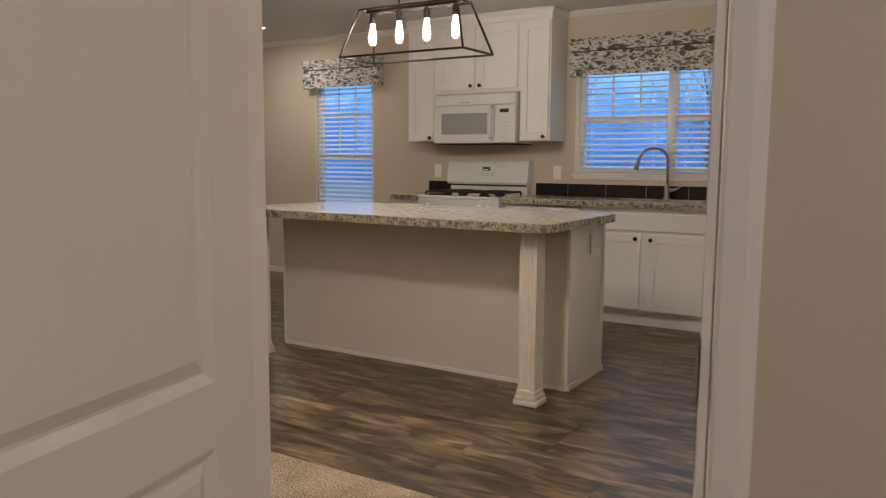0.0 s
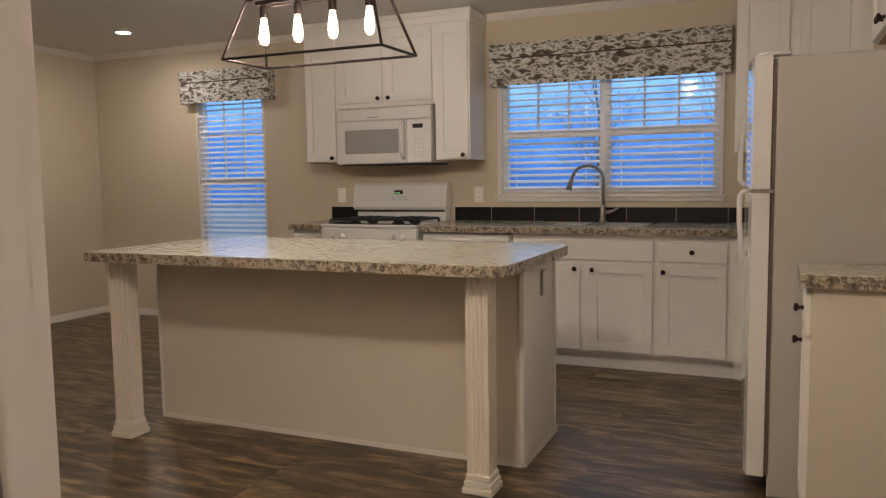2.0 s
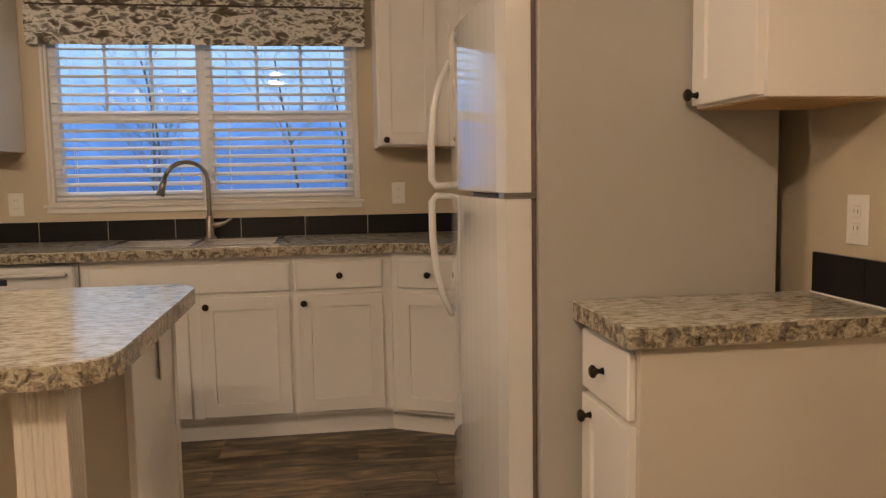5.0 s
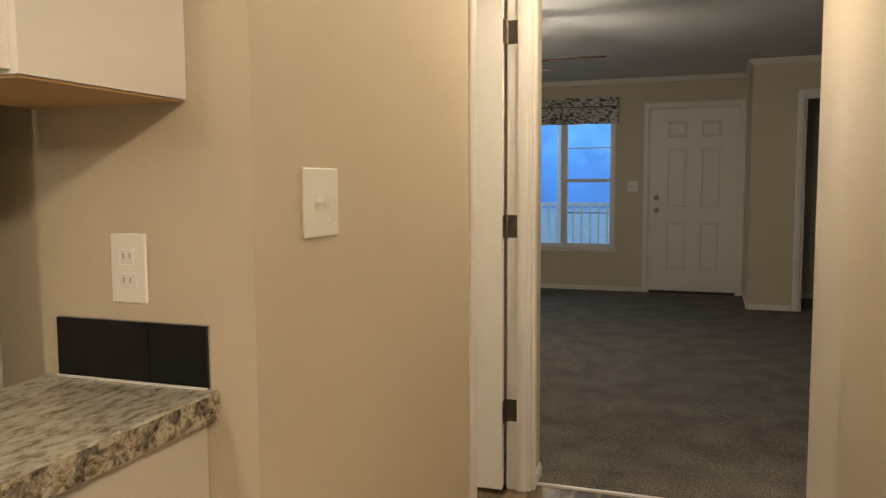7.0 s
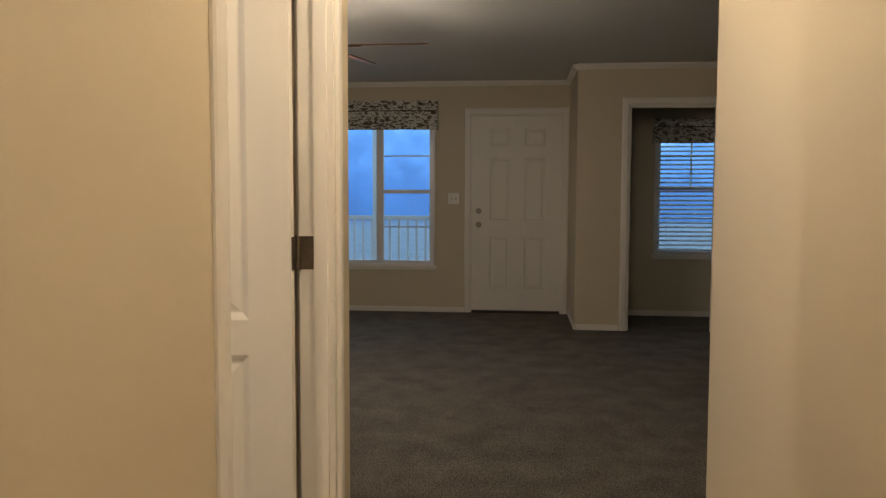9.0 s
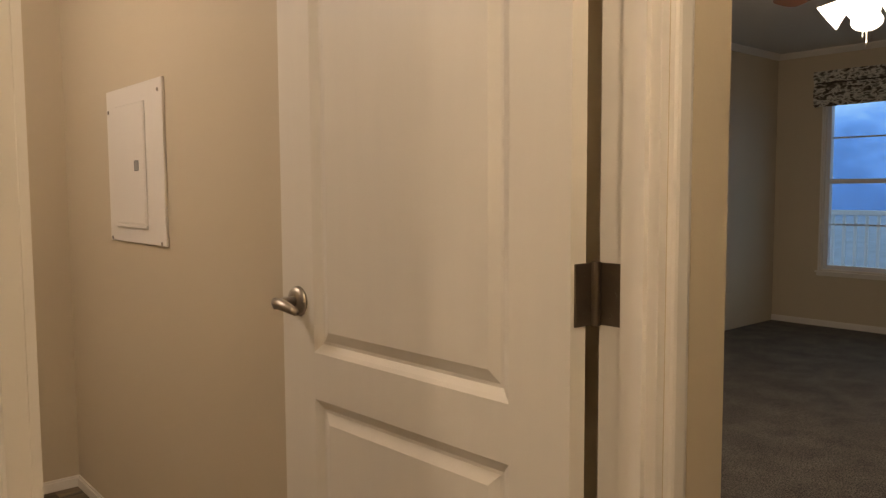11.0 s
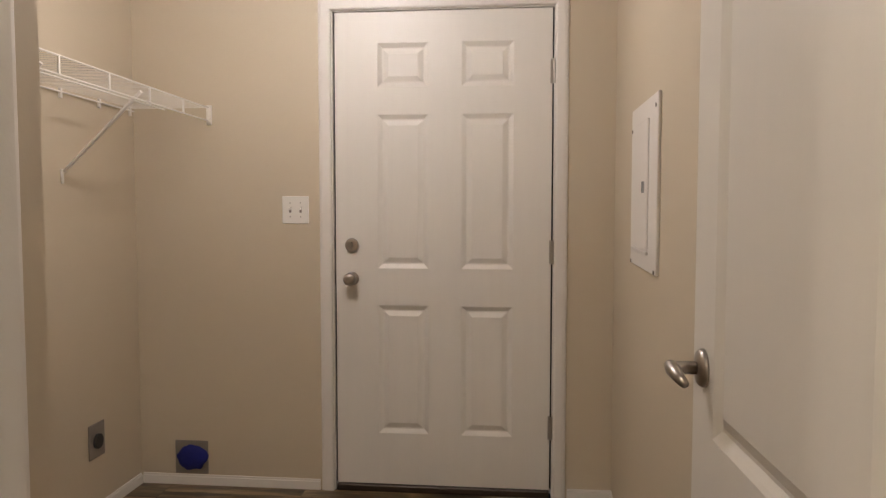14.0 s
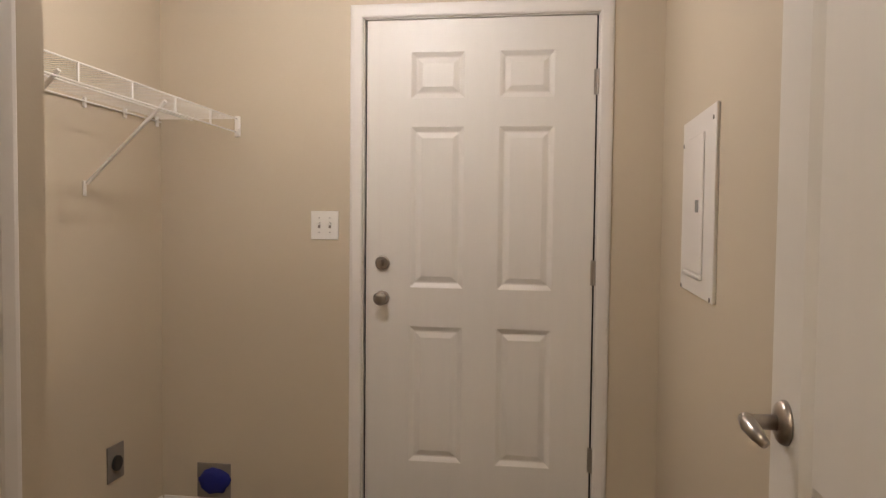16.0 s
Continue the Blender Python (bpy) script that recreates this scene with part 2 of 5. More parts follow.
# white side with its shade put into a darker base colour
M_FRSIDE = material("fridge_side_textured_shaded", (0.44, 0.42, 0.38), 0.45, vary=0.02, scale=4, bump=0.25, bump_scale=420)
M_GRAN = granite_material("granite_laminate_sheen_top", True)
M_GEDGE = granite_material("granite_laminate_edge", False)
M_BLACK = material("black_tile", (0.010, 0.009, 0.009), 0.34, vary=0.2, scale=12, bump=0.05, bump_scale=40)
M_BLACK.node_tree.nodes["Principled BSDF"].inputs["Specular IOR Level"].default_value = 0.22
M_GROUT = material("dark_grout", (0.36, 0.34, 0.31), 0.85, vary=0.1, scale=60)
M_IRON = material("black_iron", (0.012, 0.012, 0.012), 0.5, 0.2, vary=0.2, scale=30, bump=0.1)
M_BRONZE = material("dark_bronze", (0.030, 0.020, 0.016), 0.38, 0.8, vary=0.2, scale=40)
M_NICK = material("brushed_nickel", (0.42, 0.38, 0.34), 0.30, 1.0, vary=0.08, scale=30, bump=0.05, bump_scale=300)
M_STEEL = material("stainless_steel", (0.62, 0.60, 0.58), 0.24, 1.0, vary=0.05, scale=40)
M_PLAST = material("white_plastic", (0.80, 0.77, 0.72), 0.35, vary=0.02, scale=20)
M_DARK = material("dark_slot", (0.02, 0.02, 0.02), 0.6)
M_MARK = material("pale_grey_print", (0.55, 0.55, 0.54), 0.5)
M_GREY = material("grey_screen", (0.33, 0.33, 0.32), 0.25, vary=0.04, scale=200)
M_GASK = material("brown_grey_gasket", (0.16, 0.12, 0.10), 0.6, vary=0.1, scale=30)
M_VINYLW = material("white_vinyl_frame", (0.72, 0.74, 0.78), 0.35, vary=0.02, scale=10)
M_SLAT = material("white_blind_slat", (0.80, 0.80, 0.80), 0.4, vary=0.02, scale=10)
M_PLANK = plank_material()
M_SUB = material("dark_subfloor", (0.03, 0.022, 0.017), 0.8, vary=0.1, scale=10)
M_CARP = carpet_material("grey_brown_carpet", (0.150, 0.130, 0.110))
M_CARP2 = carpet_material("beige_carpet", (0.36, 0.29, 0.21))
M_FAB = fabric_material()
M_FOLDSHADE = material("fold_shade_brown", (0.06, 0.045, 0.035), 0.9, vary=0.1, scale=40)
M_GLASS = clear_glass("window_glass")
M_BULBG = clear_glass("bulb_glass", (1, 0.93, 0.8))
M_FILAM = glow("glowing_filament", (1.0, 0.60, 0.24), 30)
M_BULBGLOW = glow("lit_bulb_glass", (1.0, 0.76, 0.50), 4.0)
M_DISC = glow("lit_diffuser", (1.0, 0.86, 0.70), 9)
M_SHADE = glow("lit_frosted_shade", (1.0, 0.92, 0.82), 7)
M_GREEN = glow("green_digits", (0.1, 1.0, 0.25), 2.5)
M_BLADE = material("walnut_fan_blade", (0.12, 0.045, 0.022), 0.35, vary=0.3, scale=5, stretch=(1, 8, 1))
M_TAPE = material("blue_painters_tape", (0.006, 0.010, 0.16), 0.75, vary=0.2, scale=30, bump=0.6, bump_scale=60)
M_VENT = material("dull_grey_plate", (0.26, 0.23, 0.20), 0.5, 0.3, vary=0.06, scale=20)
M_THRESH = material("bronze_threshold", (0.05, 0.035, 0.025), 0.45, 0.5, vary=0.1, scale=20)
# lawn colour carries the blue dusk light
M_GROUND = material("dusk_blue_lawn", (0.40, 0.46, 0.54), 0.95, vary=0.4, scale=1.5, bump=0.5, bump_scale=8)
M_BARK = material("grey_bark", (0.20, 0.19, 0.18), 0.9, vary=0.3, scale=8, bump=0.5, bump_scale=30)
M_RAIL = material("white_vinyl_railing", (0.75, 0.76, 0.78), 0.4, vary=0.02, scale=10)
M_DECK = material("grey_deck_board", (0.30, 0.29, 0.27), 0.7, vary=0.15, scale=6, stretch=(8, 1, 1))
M_BACK = backdrop_material()


# ---- mesh helpers ----
def origin_of(ob):
    v = Vector((0, 0, 0))
    while ob:
        v = v + ob.location
        ob = ob.parent
    return v


def thing(name, loc, label, category, group="", kind=""):
    e = new(name)
    e.empty_display_size = 0.1
    e.location = loc
    return tagged(e, label, category, group, kind)


def finish(name, bm, mat, smooth=False):
    me = bpy.data.meshes.new(name)
    bmesh.ops.recalc_face_normals(bm, faces=bm.faces)
    if smooth:
        for f in bm.faces:
            f.smooth = True
    bm.to_mesh(me)
    bm.free()
    me.materials.append(mat)
    return me


def part(name, bm, mat, parent, label="", m=None, smooth=False, kind=""):
    """One mesh object under a thing; bm in world places, or local ones carried there by m."""
    if m is not None:
        bm.transform(m)
    bm.transform(Matrix.Translation(-origin_of(parent)))
    ob = new(name, finish(name, bm, mat, smooth))
    ob.parent = parent
    return tagged(ob, label, kind=kind)


def single(name, bm, mat, label="", category="", group="", kind="", smooth=False, m=None):
    """A thing or piece of the setting that is one mesh, with its origin at the base of its middle."""
    if m is not None:
        bm.transform(m)
    bm.verts.ensure_lookup_table()
    c = [[min(v.co[k] for v in bm.verts), max(v.co[k] for v in bm.verts)] for k in range(3)]
    o = Vector(((c[0][0] + c[0][1]) / 2, (c[1][0] + c[1][1]) / 2, c[2][0]))
    bm.transform(Matrix.Translation(-o))
    ob = new(name, finish(name, bm, mat, smooth))
    ob.location = o
    return tagged(ob, label, category, group, kind)


def box(bm, x0, y0, z0, x1, y1, z1, bevel=0.0, segs=1):
    x0, x1 = min(x0, x1), max(x0, x1)
    y0, y1 = min(y0, y1), max(y0, y1)
    z0, z1 = min(z0, z1), max(z0, z1)
    r = bmesh.ops.create_cube(bm, size=1, matrix=Matrix.Translation(((x0 + x1) / 2, (y0 + y1) / 2, (z0 + z1) / 2)) @ Matrix.Diagonal((x1 - x0, y1 - y0, z1 - z0, 1)))
    if bevel:
        vs = set(r["verts"])
        es = [e for e in bm.edges if e.verts[0] in vs and e.verts[1] in vs]
        bmesh.ops.bevel(bm, geom=es, offset=bevel, segments=segs, affect="EDGES", profile=0.5)
    return bm


def boxes(*rows, bevel=0.0):
    bm = bmesh.new()
    for r in rows:
        box(bm, *r, bevel=bevel)
    return bm


def cyl(bm, p, q, r0, r1=None, n=20):
    p, q = Vector(p), Vector(q)
    d = q - p
    m = Matrix.Translation((p + q) / 2) @ d.to_track_quat("Z", "Y").to_matrix().to_4x4()
    bmesh.ops.create_cone(bm, cap_ends=True, segments=n, radius1=r0, radius2=r0 if r1 is None else r1, depth=d.length, matrix=m)
    return bm


def lathe(bm, prof, m=None, n=24):
    """Turns (radius, height) pairs about z."""
    rings = []
    m = m or Matrix()
    for r, z in prof:
        rings.append([bm.verts.new(m @ Vector((r * math.cos(2 * math.pi * k / n), r * math.sin(2 * math.pi * k / n), z))) for k in range(n)])
    for a, b in zip(rings, rings[1:]):
        for k in range(n):
            bm.faces.new((a[k], a[(k + 1) % n], b[(k + 1) % n], b[k]))
    bm.faces.new(rings[0][::-1])
    bm.faces.new(rings[-1])
    return bm


def tube(bm, pts, r, n=10, closed=False):
    """A round rod along points; r is one radius or one for each point."""
    pts = [Vector(p) for p in pts]
    rs = r if isinstance(r, (list, tuple)) else [r] * len(pts)
    rings, up = [], Vector((0, 0, 1))
    for k, p in enumerate(pts):
        d = (pts[min(k + 1, len(pts) - 1)] - pts[max(k - 1, 0)]).normalized()
        if abs(d.dot(up)) > 0.98:
            up = Vector((1, 0, 0)) if abs(d.x) < 0.9 else Vector((0, 1, 0))
        a = d.cross(up).normalized()
        b = d.cross(a).normalized()
        up = b if abs(d.dot(b)) < 0.5 else up
        rings.append([bm.verts.new(p + rs[k] * (math.cos(2 * math.pi * j / n) * a + math.sin(2 * math.pi * j / n) * b)) for j in range(n)])
    for ra, rb in zip(rings, rings[1:]):
        o = min(range(n), key=lambda s: sum((ra[j].co - rb[(j + s) % n].co).length for j in range(0, n, 2)))
        for j in range(n):
            bm.faces.new((ra[j], ra[(j + 1) % n], rb[(j + 1 + o) % n], rb[(j + o) % n]))
    bm.faces.new(rings[0])
    bm.faces.new(rings[-1])
    return bm


def prism(bm, pts, z0, z1, bevel=0.0):
    """An upright prism on an outline."""
    lo = [bm.verts.new((x, y, z0)) for x, y in pts]
    hi = [bm.verts.new((x, y, z1)) for x, y in pts]
    n = len(pts)
    bm.faces.new(lo[::-1])
    top = bm.faces.new(hi)
    for k in range(n):
        bm.faces.new((lo[k], lo[(k + 1) % n], hi[(k + 1) % n], hi[k]))
    if bevel:
        bmesh.ops.bevel(bm, geom=list(top.edges), offset=bevel, segments=2, affect="EDGES", profile=0.5)
    return bm


def rounded(x0, y0, x1, y1, radii, n=6):
    """Outline of a rectangle with a radius for each corner: front left, front right, back right, back left."""
    out = []
    for (cx, cy, sx, sy, a0), r in zip(((x0, y0, 1, 1, 180), (x1, y0, -1, 1, 270), (x1, y1, -1, -1, 0), (x0, y1, 1, -1, 90)), radii):
        if r <= 0:
            out.append((cx, cy))
            continue
        for k in range(n + 1):
            a = radians(a0 + 90 * k / n)
            out.append((cx + sx * r + r * math.cos(a), cy + sy * r + r * math.sin(a)))
    return out


def facing(x, y, z, rz=0):
    """Carries local pieces (front towards -y, x to the right) to a place."""
    return pose(x, y, z, 0, 0, rz)


def ring(bm, a, b, ya, yb):
    """Four quads between rectangle a at depth ya and rectangle b at depth yb; a, b = x0, z0, x1, z1."""
    def corners(r, y):
        return [bm.verts.new(v) for v in ((r[0], y, r[1]), (r[2], y, r[1]), (r[2], y, r[3]), (r[0], y, r[3]))]
    p, q = corners(a, ya), corners(b, yb)
    for k in range(4):
        bm.faces.new((p[k], p[(k + 1) % 4], q[(k + 1) % 4], q[k]))


def inset(r, d):
    return (r[0] + d, r[1] + d, r[2] - d, r[3] - d)


def raised_panel(bm, r, y, s, deep=0.010, bead=0.019, slope=0.021):
    """A moulded panel: dips by a bead, then rises on a slope to a raised field. s: +1 when the leaf lies behind y."""
    ring(bm, r, inset(r, bead * 0.4), y, y + s * deep * 0.35)
    ring(bm, inset(r, bead * 0.4), inset(r, bead), y + s * deep * 0.35, y + s * deep)
    ring(bm, inset(r, bead), inset(r, bead + 0.006), y + s * deep, y + s * deep)
    ring(bm, inset(r, bead + 0.006), inset(r, bead + 0.006 + slope), y + s * deep, y + s * 0.002)
    f = inset(r, bead + 0.006 + slope)
    bm.faces.new([bm.verts.new(v) for v in ((f[0], y + s * 0.002, f[1]), (f[2], y + s * 0.002, f[1]), (f[2], y + s * 0.002, f[3]), (f[0], y + s * 0.002, f[3]))])


def slab_boxes(bm, w, h, t, panels):
    """A leaf with holes where its panels sit, x from 0 to w, front at y = 0."""
    xs = sorted({0, w, *[p[0] for p in panels], *[p[2] for p in panels]})
    zs = sorted({0, h, *[p[1] for p in panels], *[p[3] for p in panels]})
    for a, b in zip(xs, xs[1:]):
        run = None
        for c, d in zip(zs, zs[1:]):
            hole = any(p[0] <= (a + b) / 2 <= p[2] and p[1] <= (c + d) / 2 <= p[3] for p in panels)
            if hole:
                box(bm, a, 0.012, c, b, t - 0.012, d)
                if run is not None:
                    box(bm, a, 0, run, b, t, c)
                    run = None
            elif run is None:
                run = c
        if run is not None:
            box(bm, a, 0, run, b, t, h)
    return bm


# ---- setting: walls, floors, ceilings ----
def wall_run(name, along, p0, p1, a0, a1, z0, z1, holes=(), mat=None):
    """A wall between p0 and p1 across, from a0 to a1 along x or y, with holes (a0, z0, a1, z1)."""
    bm = bmesh.new()
    cuts = sorted({a0, a1, *[c for h in holes for c in (h[0], h[2]) if a0 < c < a1]})
    for a, b in zip(cuts, cuts[1:]):
        mid = (a + b) / 2
        hs = sorted([(h[1], h[3]) for h in holes if h[0] <= mid <= h[2]])
        z = z0
        for c, d in hs + [(z1, z1)]:
            if c > z:
                if along == "x":
                    box(bm, a, p0, z, b, p1, c)
                else:
                    box(bm, p0, a, z, p1, b, c)
            z = d
    bmesh.ops.remove_doubles(bm, verts=bm.verts, dist=0.0005)
    return single(name, bm, mat or M_WALL, kind="structure")


BACK = 2.78
WIN_K = (-2.59, 1.105, -1.052, 2.08)
WIN_D = (-5.42, 0.66, -4.69, 2.08)
DOOR_U = (0.738, 0.0, 1.683, 2.070)
wall_run("wall_back", "x", BACK, BACK + 0.14, -6.72, 7.95, 0, CEIL, [WIN_K, WIN_D, DOOR_U])
wall_run("wall_dining", "y", -6.72, -6.60, -5.6, BACK, 0, CEIL)
wall_run("wall_fridge", "y", 0.0, 0.10, 0.10, 1.30, 0, CEIL)
wall_run("wall_jog", "x", 1.30, 1.40, -0.25, 0.10, 0, CEIL)
wall_run("wall_pantry", "y", -0.25, -0.15, 1.40, BACK, 0, CEIL)
wall_run("wall_hall", "x", 0.0, 0.10, 0.0, 2.11, 0, CEIL, [(1.157, 0, 1.955, 2.05)])
wall_run("wall_utility_stub", "y", 0.52, 0.60, 0.10, 1.0, 0, CEIL, [(0.16, 0, 0.86, 2.05)])
wall_run("wall_utility_stub_end", "x", 0.92, 1.0, 0.10, 0.52, 0, CEIL)
wall_run("wall_utility", "y", 1.93, 2.11, 0.17, BACK, 0, CEIL)
# made-up recess: wall set back so the hinge gap falls dark
wall_run("wall_utility_shade_recess", "y", 1.99, 2.11, 0.10, 0.17, 0, CEIL)
wall_run("wall_hall_south", "x", -1.13, -1.03, -0.18, 2.0, 0, CEIL)
wall_run("wall_vestibule", "y", -0.18, -0.10, -2.18, -1.13, 0, CEIL, [(-2.115, 0, -1.335, 2.05)])
wall_run("wall_closet_back", "y", 0.75, 0.85, -2.18, -1.13, 0, CEIL)
wall_run("wall_start", "x", -2.28, -2.18, -6.60, 2.0, 0, CEIL, [(-1.255, 0, -0.372, 2.05)])
wall_run("wall_living_west", "y", 2.0, 2.1, -5.6, -1.03, 0, CEIL)
wall_run("wall_start_south", "x", -5.7, -5.6, -6.72, 7.95, 0, CEIL)
WIN_L = (0.40, 0.50, 2.36, 2.06)
WIN_R = (-2.60, 0.64, -1.88, 2.0)
wall_run("wall_living_east", "y", 7.95, 8.09, -5.6, BACK + 0.14, 0, CEIL, [WIN_L, (-0.935, 0, 0.015, 2.085), WIN_R])
wall_run("wall_entry", "x", -1.11, -1.01, 7.0, 7.95, 0, CEIL)
wall_run("wall_bedroom", "y", 7.0, 7.1, -5.6, -1.11, 0, CEIL, [(-2.26, 0, -1.47, 2.06)])

single("ceiling", boxes((-6.72, -5.7, CEIL, 8.09, BACK + 0.14, CEIL + 0.1)), M_CEIL, kind="structure")
single("subfloor", boxes((-6.72, -5.7, -0.14, 8.09, BACK + 0.14, -0.012)), M_SUB, kind="structure")
single("carpet_living", boxes((2.03, -5.6, -0.012, 7.95, BACK, 0.008)), M_CARP, kind="structure")
single("carpet_start", boxes((-6.6, -5.6, -0.012, 2.0, -2.18, 0.006)), M_CARP2, kind="structure")
single("carpet_vestibule", boxes((-3.4, -2.18, -0.012, -0.10, -1.035, 0.006)), M_CARP2, kind="structure")
single("carpet_edge_strip", boxes((2.012, -1.03, -0.012, 2.03, 0.0, 0.009), bevel=0.002), M_TRIM, kind="structure")


def trim_run(name, along, at, side, a0, a1, gaps=(), h=0.062, t=0.010):
    """Baseboard on a wall face at the given place; side tells which way it stands out."""
    bm = bmesh.new()
    cuts = [a0]
    for g in sorted(gaps):
        cuts += [g[0], g[1]]
    cuts.append(a1)
    for a, b in zip(cuts[::2], cuts[1::2]):
        if b - a < 0.01:
            continue
        for z0, z1, tt in ((0.0, h * 0.8, t), (h * 0.8, h, t * 0.55)):
            if along == "x":
                box(bm, a, at, z0, b, at + side * tt, z1)
            else:
                box(bm, at, a, z0, at + side * tt, b, z1)
    return single(name, bm, M_TRIM, kind="structure")


trim_run("baseboard", "x", BACK, -1, -6.59, -4.05)
trim_run("baseboard", "y", -6.60, 1, -2.17, BACK - 0.011)
trim_run("baseboard", "x", 0.0, -1, 0.0, 2.11, [(1.106, 2.006)])
trim_run("baseboard", "x", BACK, -1, -0.14, 1.93, [(0.675, 1.745)], h=0.046)
trim_run("baseboard", "y", 1.93, -1, 0.12, BACK - 0.011, h=0.046)
trim_run("baseboard", "y", 0.60, 1, 0.922, 1.0)
trim_run("baseboard", "y", -0.15, 1, 1.41, BACK - 0.011, h=0.046)
trim_run("baseboard", "y", 2.11, 1, 0.0, BACK)
trim_run("baseboard", "y", 7.95, -1, -1.0, BACK, [(-0.995, 0.075)])
trim_run("baseboard", "x", -1.01, 1, 7.0, 7.94)
trim_run("baseboard", "y", 7.0, -1, -5.5, -1.02, [(-2.33, -1.40)])
trim_run("baseboard", "y", 7.95, -1, -5.5, -1.12)
trim_run("baseboard", "x", -1.03, 1, -0.18, 2.0)
trim_run("baseboard", "x", -2.28, -1, -6.59, 2.0, [(-1.325, -0.295)])


def crown(name, along, at, side, a0, a1):
    bm = bmesh.new()
    s = side
    prof = [(0, 0), (0, -0.05), (0.012 * s, -0.05), (0.045 * s, -0.012), (0.045 * s, 0)]
    rings = []
    for a in (a0, a1):
        rings.append([bm.verts.new((a, at + d, CEIL + z) if along == "x" else (at + d, a, CEIL + z)) for d, z in prof])
    n = len(prof)
    for k in range(n):
        bm.faces.new((rings[0][k], rings[0][(k + 1) % n], rings[1][(k + 1) % n], rings[1][k]))
    bm.faces.new(rings[0])
    bm.faces.new(rings[1][::-1])
    return single(name, bm, M_CEIL if along == "q" else M_TRIM, kind="structure")


crown("crown_trim", "x", BACK, -1, -6.6, -0.25)
crown("crown_trim", "y", -6.60, 1, -2.2, BACK)
crown("crown_trim", "y", 7.95, -1, -1.0, BACK)
crown("crown_trim", "x", BACK, -1, 2.11, 7.95)
crown("crown_trim", "x", -1.01, 1, 7.0, 7.95)
crown("crown_trim", "y", 7.0, -1, -5.6, -1.0)


def casing(name, w, h, m, cw=0.060, t=0.013):
    """Mitred door casing round an opening of w by h, its face towards local -y."""
    bm = bmesh.new()
    prof = [(0.0, 0.0), (0.0, -t * 0.55), (cw * 0.06, -t * 0.85), (cw * 0.16, -t), (cw * 0.68, -t * 0.97), (cw * 0.88, -t * 0.78), (cw, -t * 0.45), (cw, 0)]
    def at(o, y, corner):
        return {0: (-o, y, 0), 1: (-o, y, h + o), 2: (w + o, y, h + o), 3: (w + o, y, 0)}[corner]
    rows = [[bm.verts.new(at(o, y, c)) for o, y in prof] for c in range(4)]
    for a, b in zip(rows, rows[1:]):
        for k in range(len(prof) - 1):
            bm.faces.new((a[k], a[k + 1], b[k + 1], b[k]))
    bm.faces.new(rows[0])
    bm.faces.new(rows[3])
    return single(name, bm, M_TRIM, kind="structure", m=m)


def jamb(name, w, h, depth, m, t=0.018, stop=None):
    """Lining of an opening: two sides and a head; local y from 0 to depth."""
    bm = boxes((0, 0.001, 0, t, depth - 0.001, h), (w - t, 0.001, 0, w, depth - 0.001, h), (t, 0.001, h - t, w - t, depth - 0.001, h), bevel=0.001)
    if stop is not None:
        s0, s1 = stop
        for r in ((t, s0, 0, t + 0.010, s1, h - t), (w - t - 0.010, s0, 0, w - t, s1, h - t), (t + 0.010, s0, h - t - 0.010, w - t - 0.010, s1, h - t)):
            box(bm, *r)
    return single(name, bm, M_TRIM, kind="structure", m=m)


# ---- doors ----
SIX = lambda w: [(x0, z0, x1, z1) for x0, x1 in ((w * 0.200, w * 0.437), (w * 0.590, w * 0.828)) for z0, z1 in ((0.225, 0.785), (0.945, 1.600), (1.715, 1.900))]
TWO = lambda w: [(0.115, 0.20, w - 0.115, 0.785), (0.115, 0.880, w - 0.115, 1.93)]


def hinge_bits(parent, x, y, heights, label="nickel butt hinge"):
    for z in heights:
        bm = boxes((x - 0.022, y - 0.001, z - 0.045, x + 0.022, y + 0.002, z + 0.045), bevel=0.0008)
        cyl(bm, (x, y - 0.006, z - 0.046), (x, y - 0.006, z + 0.046), 0.0065, n=12)
        part("hinge", bm, M_NICK, parent, label)


def lever_set(parent, x, z, face, toward, m=None):
    """Rose, neck and drooping lever; face: local y of the leaf's face; toward: +1 or -1 along x for the lever."""
    s = -1 if face <= 0 else 1
    bm = lathe(bmesh.new(), [(0.031, 0), (0.031, 0.004), (0.027, 0.010), (0.014, 0.013), (0.013, 0.013)], Matrix.Translation((x, face, z)) @ (pose(0, 0, 0, 90) if s < 0 else pose(0, 0, 0, -90)))
    part("door_rose", bm, M_NICK, parent, "round nickel rose", m=m, smooth=True)
    bm = bmesh.new()
    tube(bm, [(x, face + s * 0.008, z), (x, face + s * 0.045, z), (x, face + s * 0.058, z)], [0.011, 0.0105, 0.012], n=12)
    tube(bm, [(x - toward * 0.006, face + s * 0.052, z + 0.002), (x + toward * 0.015, face + s * 0.053, z), (x + toward * 0.044, face + s * 0.050, z - 0.006), (x + toward * 0.060, face + s * 0.044, z - 0.014)],
         [0.010, 0.0115, 0.010, 0.0065], n=12)
    part("lever_handle", bm, M_NICK, parent, "curved nickel lever", m=m, smooth=True)


